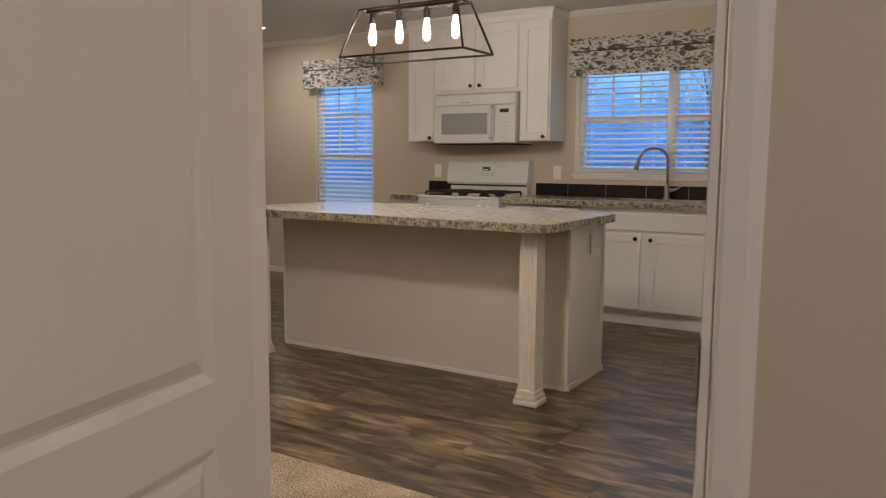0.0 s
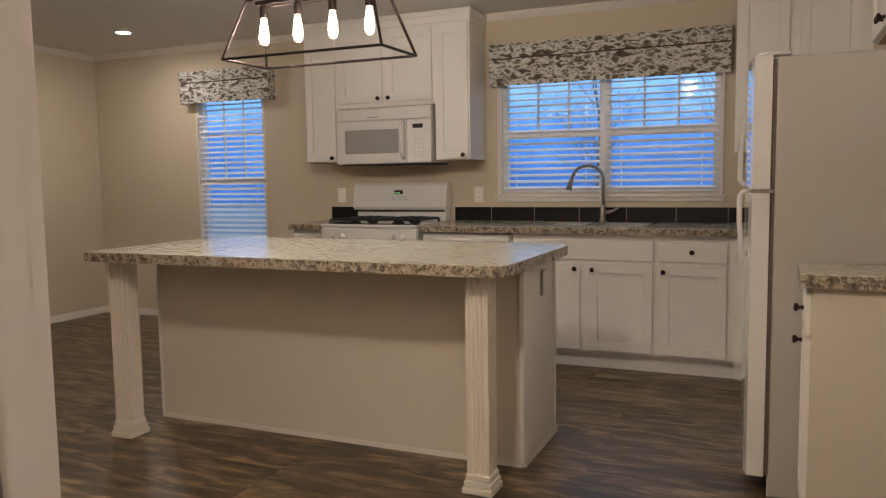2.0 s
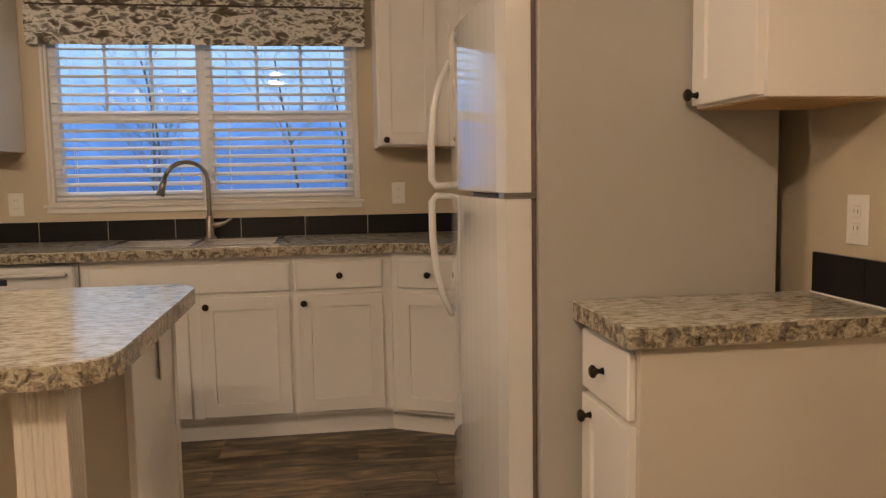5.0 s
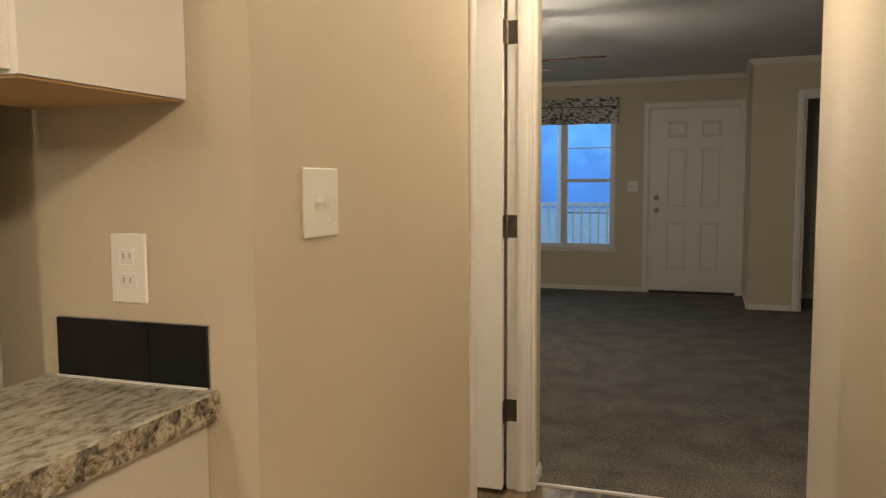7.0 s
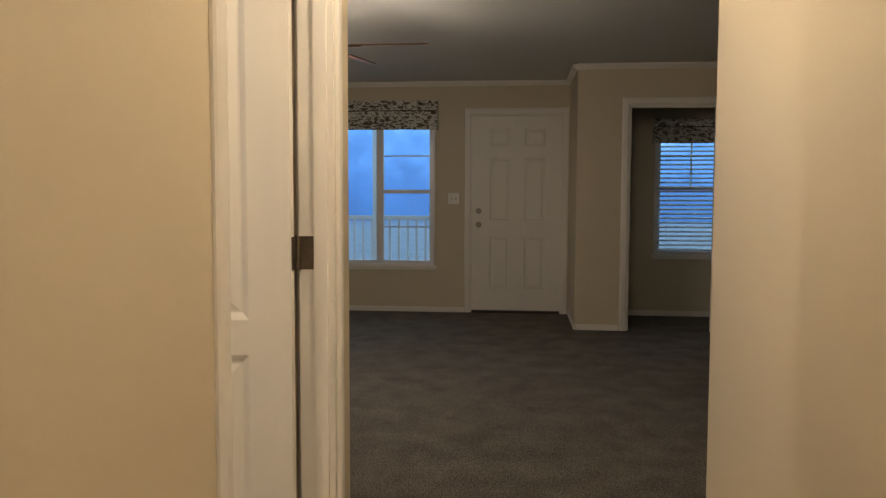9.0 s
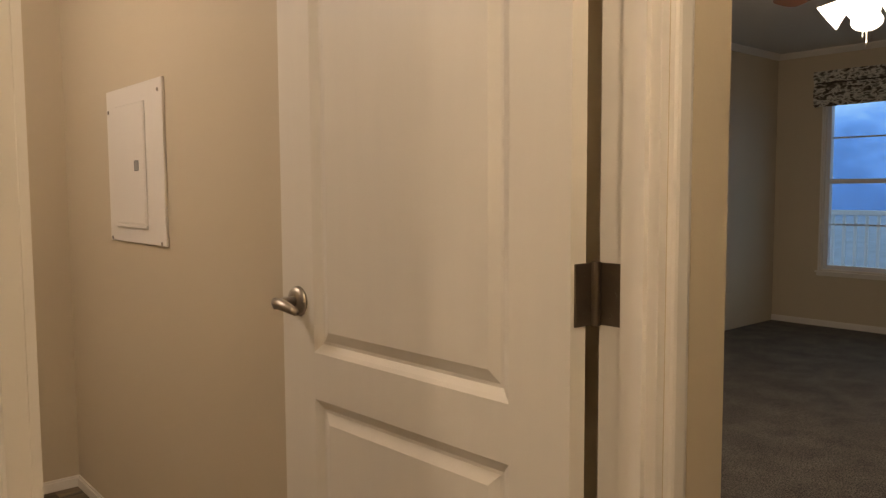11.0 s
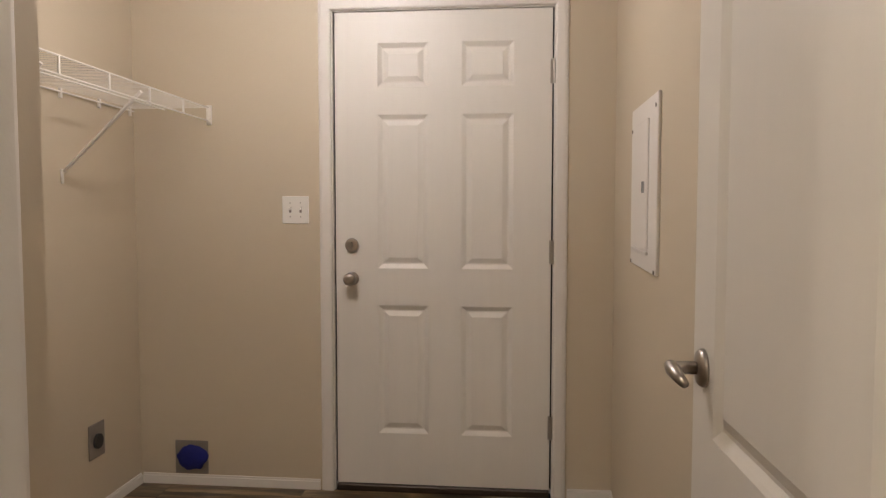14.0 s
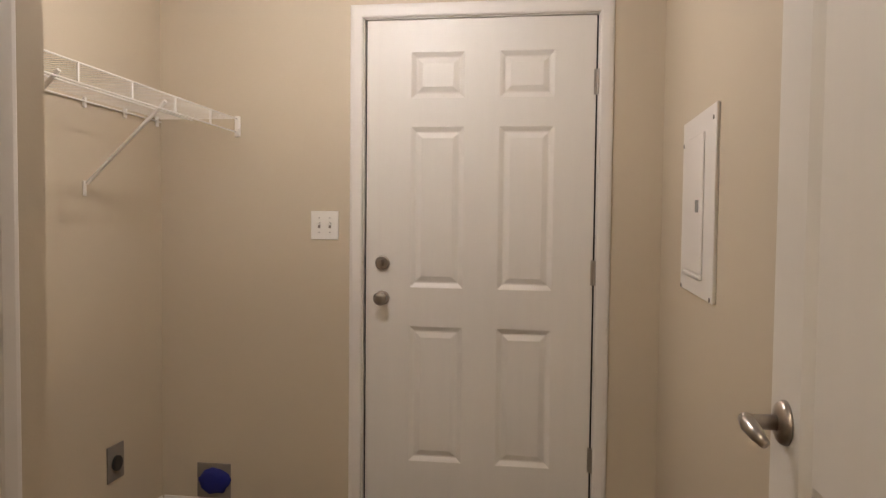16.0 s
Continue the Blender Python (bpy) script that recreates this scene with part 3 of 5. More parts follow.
def leaf(name, w, h, t, panels, label, m, group=""):
    """A moulded door leaf as a thing at m; local x from 0 at the hinge side, front at y = 0."""
    e = thing(name, m.translation, label, "door", group)
    bm = slab_boxes(bmesh.new(), w, h, t, panels)
    q = Matrix.Translation(m.translation)
    part("leaf_slab", bm, M_DOOR, e, m=q)
    for p in panels:
        for y, sgn in ((0, 1), (t, -1)):
            b = bmesh.new()
            raised_panel(b, p, y, sgn)
            bmesh.ops.remove_doubles(b, verts=b.verts, dist=0.00001)
            part("door_panel", b, M_DOOR, e, m=q)
    return e, q


# outside door of the utility room
e, q = leaf("door_utility_outside", 0.92, 2.03, 0.044, SIX(0.92), "closed white six-panel steel outside door in the utility room", facing(0.7505, BACK + 0.012, 0.032))
for z, r, nm, lb in ((1.045, 0.030, "deadbolt", "round nickel deadbolt"), (0.900, 0.030, "door_rose", "round nickel rose")):
    part(nm, lathe(bmesh.new(), [(r, 0), (r, 0.006), (r * 0.85, 0.014), (r * 0.8, 0.014)], Matrix.Translation((0.07, 0, z)) @ pose(0, 0, 0, 90)), M_NICK, e, lb, m=q, smooth=True)
part("thumb_turn", boxes((0.064, -0.030, 1.030, 0.076, -0.012, 1.060), bevel=0.003), M_NICK, e, "nickel thumb turn", m=q)
part("door_knob", lathe(bmesh.new(), [(0.012, 0), (0.011, 0.022), (0.018, 0.030), (0.027, 0.042), (0.028, 0.052), (0.022, 0.062), (0.010, 0.065)], Matrix.Translation((0.07, 0, 0.900)) @ pose(0, 0, 0, 90)), M_NICK, e, "round nickel knob", m=q, smooth=True)
for z in (0.27, 1.02, 1.77):
    bm = cyl(bmesh.new(), (0.928, -0.006, z - 0.05), (0.928, -0.006, z + 0.05), 0.007, n=12)
    box(bm, 0.912, -0.003, z - 0.05, 0.928, 0.0, z + 0.05)
    part("hinge", bm, M_NICK, e, "nickel butt hinge", m=q)
jamb("jamb_utility_outside", 0.945, 2.070, 0.14, facing(0.738, BACK, 0), t=0.005, stop=(0.057, 0.10))
part("strike_edge", boxes((-0.010, 0.006, 0.870, -0.0015, 0.020, 0.930), (-0.010, 0.006, 1.018, -0.0015, 0.020, 1.072)), M_DARK, e, "dark strike edge", m=q)
# dark strips stand in for the shade in the gap round the leaf
part("gap_shade_strips", boxes((-0.0072, 0.012, 0.0, -0.001, 0.042, 2.03), (0.921, 0.012, 0.0, 0.9272, 0.042, 2.03), (-0.007, 0.012, 2.0305, 0.927, 0.042, 2.0328)), M_DARK, e, "dark strips for the shaded gap round the door", m=q)
casing("casing_utility_outside", 0.945, 2.070, facing(0.738, BACK, 0), cw=0.054)
single("threshold_utility", boxes((0.75, BACK - 0.004, 0.0, 1.67, BACK + 0.13, 0.029), bevel=0.004), M_THRESH, kind="structure")

# living room front door
fm = pose(7.962, 0.0, 0.035, 0, 0, -90)
e, q = leaf("door_front", 0.92, 2.03, 0.044, SIX(0.92), "closed white six-panel front door in the living room", fm)
e.rotation_euler = (0, 0, radians(-90))
for z, nm, lb in ((1.045, "deadbolt", "round nickel deadbolt"), (0.900, "door_knob", "round nickel knob")):
    part(nm, lathe(bmesh.new(), [(0.030, 0), (0.030, 0.008), (0.014, 0.02), (0.026, 0.04), (0.024, 0.058), (0.01, 0.062)] if nm == "door_knob" else [(0.03, 0), (0.03, 0.006), (0.024, 0.02)],
                   Matrix.Translation((0.07, 0, z)) @ pose(0, 0, 0, 90)), M_NICK, e, lb, m=q, smooth=True)
jamb("jamb_front", 0.95, 2.085, 0.14, pose(7.95, 0.015, 0, 0, 0, -90), t=0.014, stop=(0.062, 0.10))
casing("casing_front", 0.95, 2.085, pose(7.95, 0.015, 0, 0, 0, -90))
single("threshold_front", boxes((7.93, -0.92, 0.008, 8.08, 0.0, 0.032), bevel=0.004), M_THRESH, kind="structure")

# utility room door, open into the utility room
e, q = leaf("door_utility", 0.757, 2.00, 0.035, TWO(0.757), "open white two-panel door swung into the utility room", facing(1.915, 0.106, 0.018))
e.rotation_euler = (0, 0, radians(92.6))
lever_set(e, 0.757 - 0.062, 0.980, 0.035, -1, m=q)
lever_set(e, 0.757 - 0.062, 0.980, 0.0, -1, m=q)
e2 = thing("hinge_set", (1.937, 0.095, 0.25), "three aged nickel butt hinges on the utility room door jamb", "hinge")
for z in (0.33, 1.075, 1.83):
    bm = boxes((1.9345, 0.058, z - 0.045, 1.9375, 0.098, z + 0.045), (1.888, 0.1025, z - 0.045, 1.929, 0.1055, z + 0.045), bevel=0.0008)
    cyl(bm, (1.930, 0.100, z - 0.046), (1.930, 0.100, z + 0.046), 0.0075, n=12)
    for k in (-0.03, 0, 0.03):
        cyl(bm, (1.9345, 0.070 + (k != 0) * 0.008, z + k), (1.9335, 0.070 + (k != 0) * 0.008, z + k), 0.004, n=8)
        cyl(bm, (1.908 + (k == 0) * 0.008, 0.1025, z + k), (1.908 + (k == 0) * 0.008, 0.1015, z + k), 0.004, n=8)
    part("hinge", bm, M_HINGE, e2, "aged nickel butt hinge")
jamb("jamb_utility", 0.798, 2.05, 0.10, facing(1.157, 0, 0), stop=(0.018, 0.055))
casing("casing_utility", 0.798, 2.05, facing(1.157, 0, 0), cw=0.046)
casing("casing_utility_inside", 0.798, 2.05, pose(1.955, 0.10, 0, 0, 0, 180))

# closed door in the short wall of the utility room
e, q = leaf("door_heater_closet", 0.676, 2.01, 0.035, TWO(0.676), "closed white two-panel closet door in the utility room", pose(0.588, 0.172, 0.018, 0, 0, 90))
e.rotation_euler = (0, 0, radians(90))
jamb("jamb_heater_closet", 0.70, 2.05, 0.08, pose(0.60, 0.16, 0, 0, 0, 90), t=0.008)
casing("casing_heater_closet", 0.70, 2.05, pose(0.60, 0.16, 0, 0, 0, 90))

# start room door, open towards the camera's side
e, q = leaf("door_start_room", 0.81, 2.00, 0.035, [(0.115, 0.20, 0.695, 0.695), (0.115, 0.81, 0.695, 1.93)], "open white two-panel interior door beside the carpeted doorway", facing(-1.219, -2.282, 0.02))
e.rotation_euler = (0, 0, radians(-78.5))
lever_set(e, 0.81 - 0.062, 0.965, 0.035, -1, m=q)
lever_set(e, 0.81 - 0.062, 0.965, 0.0, -1, m=q)
jamb("jamb_start_room", 0.883, 2.05, 0.10, facing(-1.255, -2.28, 0), t=0.016, stop=(0.040, 0.075))
casing("casing_start_room", 0.883, 2.05, facing(-1.255, -2.28, 0), cw=0.052)
casing("casing_start_room_far", 0.883, 2.05, pose(-0.372, -2.18, 0, 0, 0, 180), cw=0.052)
bm = boxes((-0.3895, -2.278, 0.895, -0.3875, -2.245, 0.985), (-0.3915, -2.292, 0.905, -0.3895, -2.272, 0.976), bevel=0.0006)
single("strike_plate", bm, M_NICK, "nickel strike plate on the start room door jamb", "strike plate")

# closet door standing ajar in the vestibule
e, q = leaf("door_closet", 0.745, 2.00, 0.035, TWO(0.745), "white two-panel closet door standing ajar in the small vestibule", facing(-0.186, -2.098, 0.018))
e.rotation_euler = (0, 0, radians(113))
lever_set(e, 0.745 - 0.062, 0.965, 0.035, -1, m=q)
lever_set(e, 0.745 - 0.062, 0.965, 0.0, -1, m=q)
casing("casing_closet", 0.78, 2.05, pose(-0.18, -1.335, 0, 0, 0, -90))
jamb("jamb_closet", 0.78, 2.05, 0.08, pose(-0.18, -1.335, 0, 0, 0, -90))

# bedroom door off the living room, open
e, q = leaf("door_bedroom", 0.75, 2.00, 0.035, TWO(0.75), "open white two-panel bedroom door beyond the living room", facing(7.105, -1.495, 0.02))
e.rotation_euler = (0, 0, radians(-3))
hinge_bits(e, 7.10, -1.50, (0.30, 1.05, 1.82))
jamb("jamb_bedroom", 0.79, 2.06, 0.10, pose(7.0, -1.47, 0, 0, 0, -90), stop=(0.03, 0.06))
casing("casing_bedroom", 0.79, 2.06, pose(7.0, -1.47, 0, 0, 0, -90))


# ---- windows, blinds, valances ----
def sash_unit(parent, x0, z0, x1, z1, hung, grid, drop=0.0, y=0.06, f=0.038):
    """One framed light: frame, meeting rail, muntins and glass panes."""
    bm = boxes((x0, y - 0.03, z0, x0 + f, y + 0.03, z1), (x1 - f, y - 0.03, z0, x1, y + 0.03, z1), (x0 + f, y - 0.03, z0, x1 - f, y + 0.03, z0 + f), (x0 + f, y - 0.03, z1 - f, x1 - f, y + 0.03, z1), bevel=0.002)
    part("window_frame", bm, M_VINYLW, parent)
    zm = (z0 + z1) / 2 - drop
    if hung:
        part("meeting_rail", boxes((x0 + f, y - 0.022, zm - 0.02, x1 - f, y + 0.022, zm + 0.02), bevel=0.002), M_VINYLW, parent)
    if grid < 0:
        bars = [((a + b) / 2) for a, b in (((z0 + f, zm - 0.02), (zm + 0.02, z1 - f)) if hung else ())]
        part("muntin_bars", boxes(*[(x0 + f, y - 0.004, z - 0.007, x1 - f, y + 0.004, z + 0.007) for z in bars]), M_VINYLW, parent)
    if grid > 0:
        nx, zs0 = grid, (zm + 0.02 if hung else z0 + f)
        bm = bmesh.new()
        for k in range(1, nx):
            x = x0 + f + (x1 - x0 - 2 * f) * k / nx
            box(bm, x - 0.008, y - 0.004, zs0, x + 0.008, y + 0.004, z1 - f)
        zz = (zs0 + z1 - f) / 2
        box(bm, x0 + f, y - 0.0035, zz - 0.008, x1 - f, y + 0.0035, zz + 0.008)
        part("muntin_grid", bm, M_VINYLW, parent)
    for a, b in ([(z0 + f, zm - 0.02), (zm + 0.02, z1 - f)] if hung else [(z0 + f, z1 - f)]):
        p = part("pane", boxes((x0 + f, y + 0.006, a, x1 - f, y + 0.012, b)), M_GLASS, parent)
        p.visible_shadow = False


def window(name, hole, units, m, sill=True, drop=0.0):
    e = tagged(new(name), kind="structure")
    e.empty_display_size = 0.1
    x0, z0, x1, z1 = hole
    for a, b, hung, grid in units:
        sash_unit(e, a, z0 + 0.012, b, z1 - 0.012, hung, grid, drop)
    bm = boxes((x0, 0.001, z0, x1, 0.13, z0 + 0.012), (x0, 0.001, z1 - 0.012, x1, 0.13, z1), (x0, 0.001, z0 + 0.012, x0 + 0.012, 0.13, z1 - 0.012), (x1 - 0.012, 0.001, z0 + 0.012, x1, 0.13, z1 - 0.012))
    part("window_lining", bm, M_TRIM, e)
    if sill:
        part("window_sill", boxes((x0 - 0.035, -0.028, z0 - 0.018, x1 + 0.035, 0.0, z0 - 0.002), (x0 - 0.025, -0.012, z0 - 0.046, x1 + 0.025, 0.0, z0 - 0.018), bevel=0.003), M_TRIM, e)
    t = 0.016
    if not sill:
        e.matrix_world = m
        return e
    part("window_trim", boxes((x0 - t, -0.013, z0 - 0.002, x0, 0, z1 + t), (x1, -0.013, z0 - 0.002, x1 + t, 0, z1 + t), (x0, -0.013, z1, x1, 0, z1 + t), bevel=0.003), M_TRIM, e)
    e.matrix_world = m
    return e


def blind(x0, z0, x1, z1, m, label, pitch=0.0455, tilt=25):
    e = thing("window_blind", (0, 0, 0), label, "blind", "window blinds")
    part("headrail", boxes((x0, 0.004, z1 - 0.04, x1, 0.042, z1), bevel=0.003), M_SLAT, e)
    part("bottom_rail", boxes((x0, 0.006, z0, x1, 0.040, z0 + 0.016), bevel=0.003), M_SLAT, e)
    n = int((z1 - z0 - 0.08) / pitch)
    rnd = random.Random(int(abs(x0) * 100) + 3)
    me = None
    for k in range(n):
        z = z0 + 0.035 + pitch * k
        if me is None:
            b = bmesh.new()
            for s, (ya, yb) in enumerate(((-0.021, -0.008), (-0.008, 0.008), (0.008, 0.021))):
                za, zb = (0, 0.003) if s == 0 else ((0.003, 0.003) if s == 1 else (0.003, 0))
                vs = [b.verts.new((xx, yy, zz)) for xx in (x0, x1) for yy, zz in ((ya, za), (yb, zb), (yb, zb + 0.0022), (ya, za + 0.0022))]
                for q4 in ((0, 1, 5, 4), (1, 2, 6, 5), (2, 3, 7, 6), (3, 0, 4, 7), (0, 3, 2, 1), (4, 5, 6, 7)):
                    b.faces.new([vs[i] for i in q4])
            me = finish("slat", b, M_SLAT)
        o = new("slat", me)
        o.parent = e
        o.location = (0, 0.023, z)
        o.rotation_euler = (radians(tilt + rnd.uniform(-2, 2)), 0, 0)
    bm = bmesh.new()
    for f in (0.14, 0.86):
        for yy in (0.006, 0.040):
            x = x0 + (x1 - x0) * f
            tube(bm, [(x, yy, z0 + 0.01), (x, yy, z1 - 0.03)], 0.0012, n=5)
    part("ladder_cords", bm, M_SLAT, e, kind="stuff")
    e.matrix_world = m
    return e


def valance(x0, x1, z0, z1, m, label, depth=0.085):
    """Soft roman-style valance: two folded fabric tiers, a dark strip for the fold's shadow between them, on a mounting
    board.
    """
    e = thing("valance", (0, 0, 0), label, "valance", "fabric valances")
    zm = z0 + (z1 - z0) * 0.65
    for k, (a, b, d) in enumerate(((zm + 0.005, z1, depth), (z0, zm - 0.004, depth - 0.006))):
        bm = bmesh.new()
        n, rnd = 40, random.Random(k + int(x0 * 10))
        cols = []
        path = [(x0 + (x1 - x0) * i / n, -d) for i in range(n + 1)]
        for i, (x, y) in enumerate(path):
            w = 0.006 * noise.noise(Vector((x * 5, k * 3.1, 0))) + 0.003 * noise.noise(Vector((x * 17, k, 2)))
            col = []
            for j in range(7):
                f = j / 6
                bulge = 0.014 * math.sin(math.pi * min(1, (1 - f) * 1.15)) if y < -0.01 else 0
                col.append(bm.verts.new((x, y - bulge + (w if y < -0.01 else 0), a + (b - a) * f + (w * 0.9 if j == 0 else 0))))
            cols.append(col)
        for p, r in zip(cols, cols[1:]):
            for j in range(6):
                bm.faces.new((p[j], r[j], r[j + 1], p[j + 1]))
        bmesh.ops.recalc_face_normals(bm, faces=bm.faces)
        bmesh.ops.solidify(bm, geom=bm.faces[:], thickness=0.004)
        for xs0 in (x0, x1 - 0.005):
            box(bm, xs0, -d - 0.002, a, xs0 + 0.005, 0, b)
        part("fabric_tier", bm, M_FAB, e)
    # added dark strip: the shadow line of the fold, put into colour
    part("fold_shade_strip", boxes((x0 + 0.006, -depth + 0.012, zm - 0.05, x1 - 0.006, -depth + 0.016, zm + 0.05)), M_FOLDSHADE, e)
    part("mounting_board", boxes((x0 + 0.006, -depth + 0.02, z1 - 0.02, x1 - 0.006, 0, z1 - 0.004)), M_TRIM, e)
    e.matrix_world = m
    return e


WK = facing(0, BACK, 0)
window("window_kitchen", WIN_K, [(-2.578, -1.825, True, 3), (-1.825, -1.064, True, 3)], WK, drop=0.045)
window("window_dining", WIN_D, [(-5.408, -4.702, True, 3)], WK, sill=False, drop=0.13)
blind(-2.572, 1.122, -1.855, 2.05, WK, "white open slat blind over the sink window")
blind(-1.812, 1.122, -1.070, 2.05, WK, "white open slat blind over the sink window")
blind(-5.40, 0.68, -4.71, 2.05, WK, "white open slat blind over the tall dining window")
valance(-2.635, -0.995, 1.89, 2.185, WK, "grey and brown patterned fabric valance above the sink window", 0.10)
valance(-5.50, -4.57, 1.91, 2.18, WK, "grey and brown patterned fabric valance above the dining window", 0.10)
WL = pose(7.95, 0, 0, 0, 0, -90)
window("window_living", (-2.36, 0.50, -0.40, 2.06), [(-2.348, -1.77, True, -1), (-1.77, -0.98, False, 0), (-0.98, -0.412, True, -1)], WL)
window("window_bedroom", (1.88, 0.64, 2.60, 2.0), [(1.892, 2.588, True, 2)], WL)
blind(1.90, 0.66, 2.58, 1.96, WL, "white open slat blind over the bedroom window")
valance(-2.42, -0.355, 1.92, 2.22, WL, "dark patterned fabric valance above the living room window", 0.09)
valance(1.84, 2.66, 1.77, 2.02, WL, "dark patterned fabric valance above the bedroom window", 0.09)


# ---- kitchen cabinets ----
def knob_bm(x, y, z):
    return lathe(bmesh.new(), [(0.009, 0), (0.006, 0.006), (0.006, 0.014), (0.014, 0.020), (0.0155, 0.026), (0.011, 0.031), (0.004, 0.032)], Matrix.Translation((x, y, z)) @ pose(0, 0, 0, 90), n=16)


def shaker(parent, x0, z0, x1, z1, m, knob=None, name="cabinet_door", y=-0.020, rail=0.058):
    bm = bmesh.new()
    r0, e0 = (x0, z0, x1, z1), 0.002
    r1, r2 = inset(r0, e0), inset(r0, rail)
    r3 = inset(r0, rail + 0.002)
    ring(bm, r0, r0, -0.0005, y + e0)
    ring(bm, r0, r1, y + e0, y)
    ring(bm, r1, r2, y, y)
    ring(bm, r2, r3, y, y + 0.009)
    for rr, yy in ((r3, y + 0.009), (r0, -0.0005)):
        bm.faces.new([bm.verts.new(v) for v in ((rr[0], yy, rr[1]), (rr[2], yy, rr[1]), (rr[2], yy, rr[3]), (rr[0], yy, rr[3]))])
    bmesh.ops.remove_doubles(bm, verts=bm.verts, dist=0.00001)
    d = part(name, bm, M_CAB, parent, m=m)
    if knob:
        part("cabinet_knob", knob_bm(knob[0], y, knob[1]), M_BRONZE, d, "round dark bronze knob", m=m, smooth=True)
    return d


def drawer_front(parent, x0, z0, x1, z1, m, knob=True, y=-0.020):
    bm = boxes((x0, y, z0, x1, 0, z1), bevel=0.004)
    d = part("drawer_front", bm, M_CAB, parent, m=m)
    if knob:
        part("cabinet_knob", knob_bm((x0 + x1) / 2, y, (z0 + z1) / 2), M_BRONZE, d, "round dark bronze knob", m=m, smooth=True)
    return d


def base_body(x0, x1, depth, m, parent, toe=True):
    bm = boxes((x0, 0, 0.105, x1, depth, 0.868), (x0, 0.045, 0.0, x1, depth, 0.105))
    return part("body", bm, M_CAB, parent, m=m)


KF = facing(0, 2.22, 0)
D = BACK - 2.22 - 0.002


def base_unit(x0, x1, label, fill):
    e = thing("base_cabinet", ((x0 + x1) / 2, 2.5, 0), label, "cabinet", "kitchen base cabinets")
    base_body(x0, x1, D, KF, e)
    fill(e)
    return e


def fill_narrow(e):
    drawer_front(e, -4.03, 0.705, -3.80, 0.835, KF)
    shaker(e, -4.03, 0.125, -3.80, 0.685, KF, (-3.83, 0.655))


def fill_sink(e):
    bm = boxes((-2.27, -0.020, 0.705, -1.395, 0, 0.835), bevel=0.004)
    part("false_front", bm, M_CAB, e, m=KF)
    shaker(e, -2.27, 0.125, -1.855, 0.682, KF, (-1.885, 0.648))
    shaker(e, -1.80, 0.125, -1.40, 0.682, KF, (-1.772, 0.645))


def fill_right(e):
    drawer_front(e, -1.368, 0.705, -0.968, 0.835, KF)
    shaker(e, -1.36, 0.125, -0.968, 0.682, KF, (-1.334, 0.645))


base_unit(-4.04, -3.785, "narrow white shaker base cabinet beside the stove", fill_narrow)
base_unit(-2.31, -1.385, "white shaker sink base cabinet with two doors and a false front", fill_sink)
base_unit(-1.384, -0.925, "white shaker base cabinet with one drawer over one door", fill_right)
# corner cabinet set at an angle
e = thing("corner_base_cabinet", (-0.6, 2.4, 0), "white angled corner base cabinet with a drawer and a door", "cabinet", "kitchen base cabinets")
prism_pts = [(-0.924, 2.20), (-0.60, 2.02), (-0.60, 1.75), (-0.252, 1.75), (-0.252, BACK - 0.002), (-0.924, BACK - 0.002)]
part("body", prism(bmesh.new(), prism_pts, 0.105, 0.868), M_CAB, e)
part("toe_kick", prism(bmesh.new(), [(-0.924, 2.262), (-0.58, 2.07), (-0.56, 1.76), (-0.26, 1.76), (-0.26, 2.76), (-0.924, 2.76)], 0, 0.104), M_CAB, e)
KC = facing(-0.924, 2.20, 0, -29.0)
drawer_front(e, 0.035, 0.705, 0.355, 0.835, KC)
shaker(e, 0.035, 0.125, 0.355, 0.682, KC, (0.328, 0.640))

# kitchen worktops
def slab_top(name, pts, label, z0=0.870, z1=0.915, group="worktops"):
    """A laminate worktop: its edge band and its surface."""
    cx, cy = sum(p[0] for p in pts) / len(pts), sum(p[1] for p in pts) / len(pts)
    e = thing(name, (cx, cy, z0), label, "countertop", group)
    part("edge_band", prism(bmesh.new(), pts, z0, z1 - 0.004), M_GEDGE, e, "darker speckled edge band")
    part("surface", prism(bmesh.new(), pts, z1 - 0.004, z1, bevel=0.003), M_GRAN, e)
    return e


slab_top("countertop", [(-4.05, 2.165), (-3.775, 2.165), (-3.775, BACK - 0.002), (-4.05, BACK - 0.002)], "short speckled granite-look worktop beside the stove")
# main worktop with the sink cut-out left open
SX0, SX1, SY0, SY1 = -2.215, -1.455, 2.250, 2.665
e = thing("countertop", (-1.7, 2.45, 0.87), "long speckled granite-look worktop with a steel sink", "countertop", "worktops")
bm = bmesh.new()
for r in ((-2.965, 2.165, SX0, BACK - 0.002), (SX1, 2.165, -0.925, BACK - 0.002), (SX0, 2.165, SX1, SY0), (SX0, SY1, SX1, BACK - 0.002)):
    box(bm, r[0], r[1], 0.870, r[2], r[3], 0.915)
prism(bm, [(-0.925, 2.165), (-0.59, 1.98), (-0.58, 1.73), (-0.252, 1.73), (-0.252, BACK - 0.002), (-0.925, BACK - 0.002)], 0.870, 0.915)
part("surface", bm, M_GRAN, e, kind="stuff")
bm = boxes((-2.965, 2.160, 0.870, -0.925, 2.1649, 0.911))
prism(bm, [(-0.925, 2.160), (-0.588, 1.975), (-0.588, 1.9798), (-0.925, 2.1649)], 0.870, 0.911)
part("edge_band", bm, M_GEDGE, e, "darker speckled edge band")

# sink
e = thing("kitchen_sink", (-1.83, 2.45, 0.74), "double-bowl stainless steel drop-in sink", "sink")
bm = bmesh.new()
rim = 0.9152
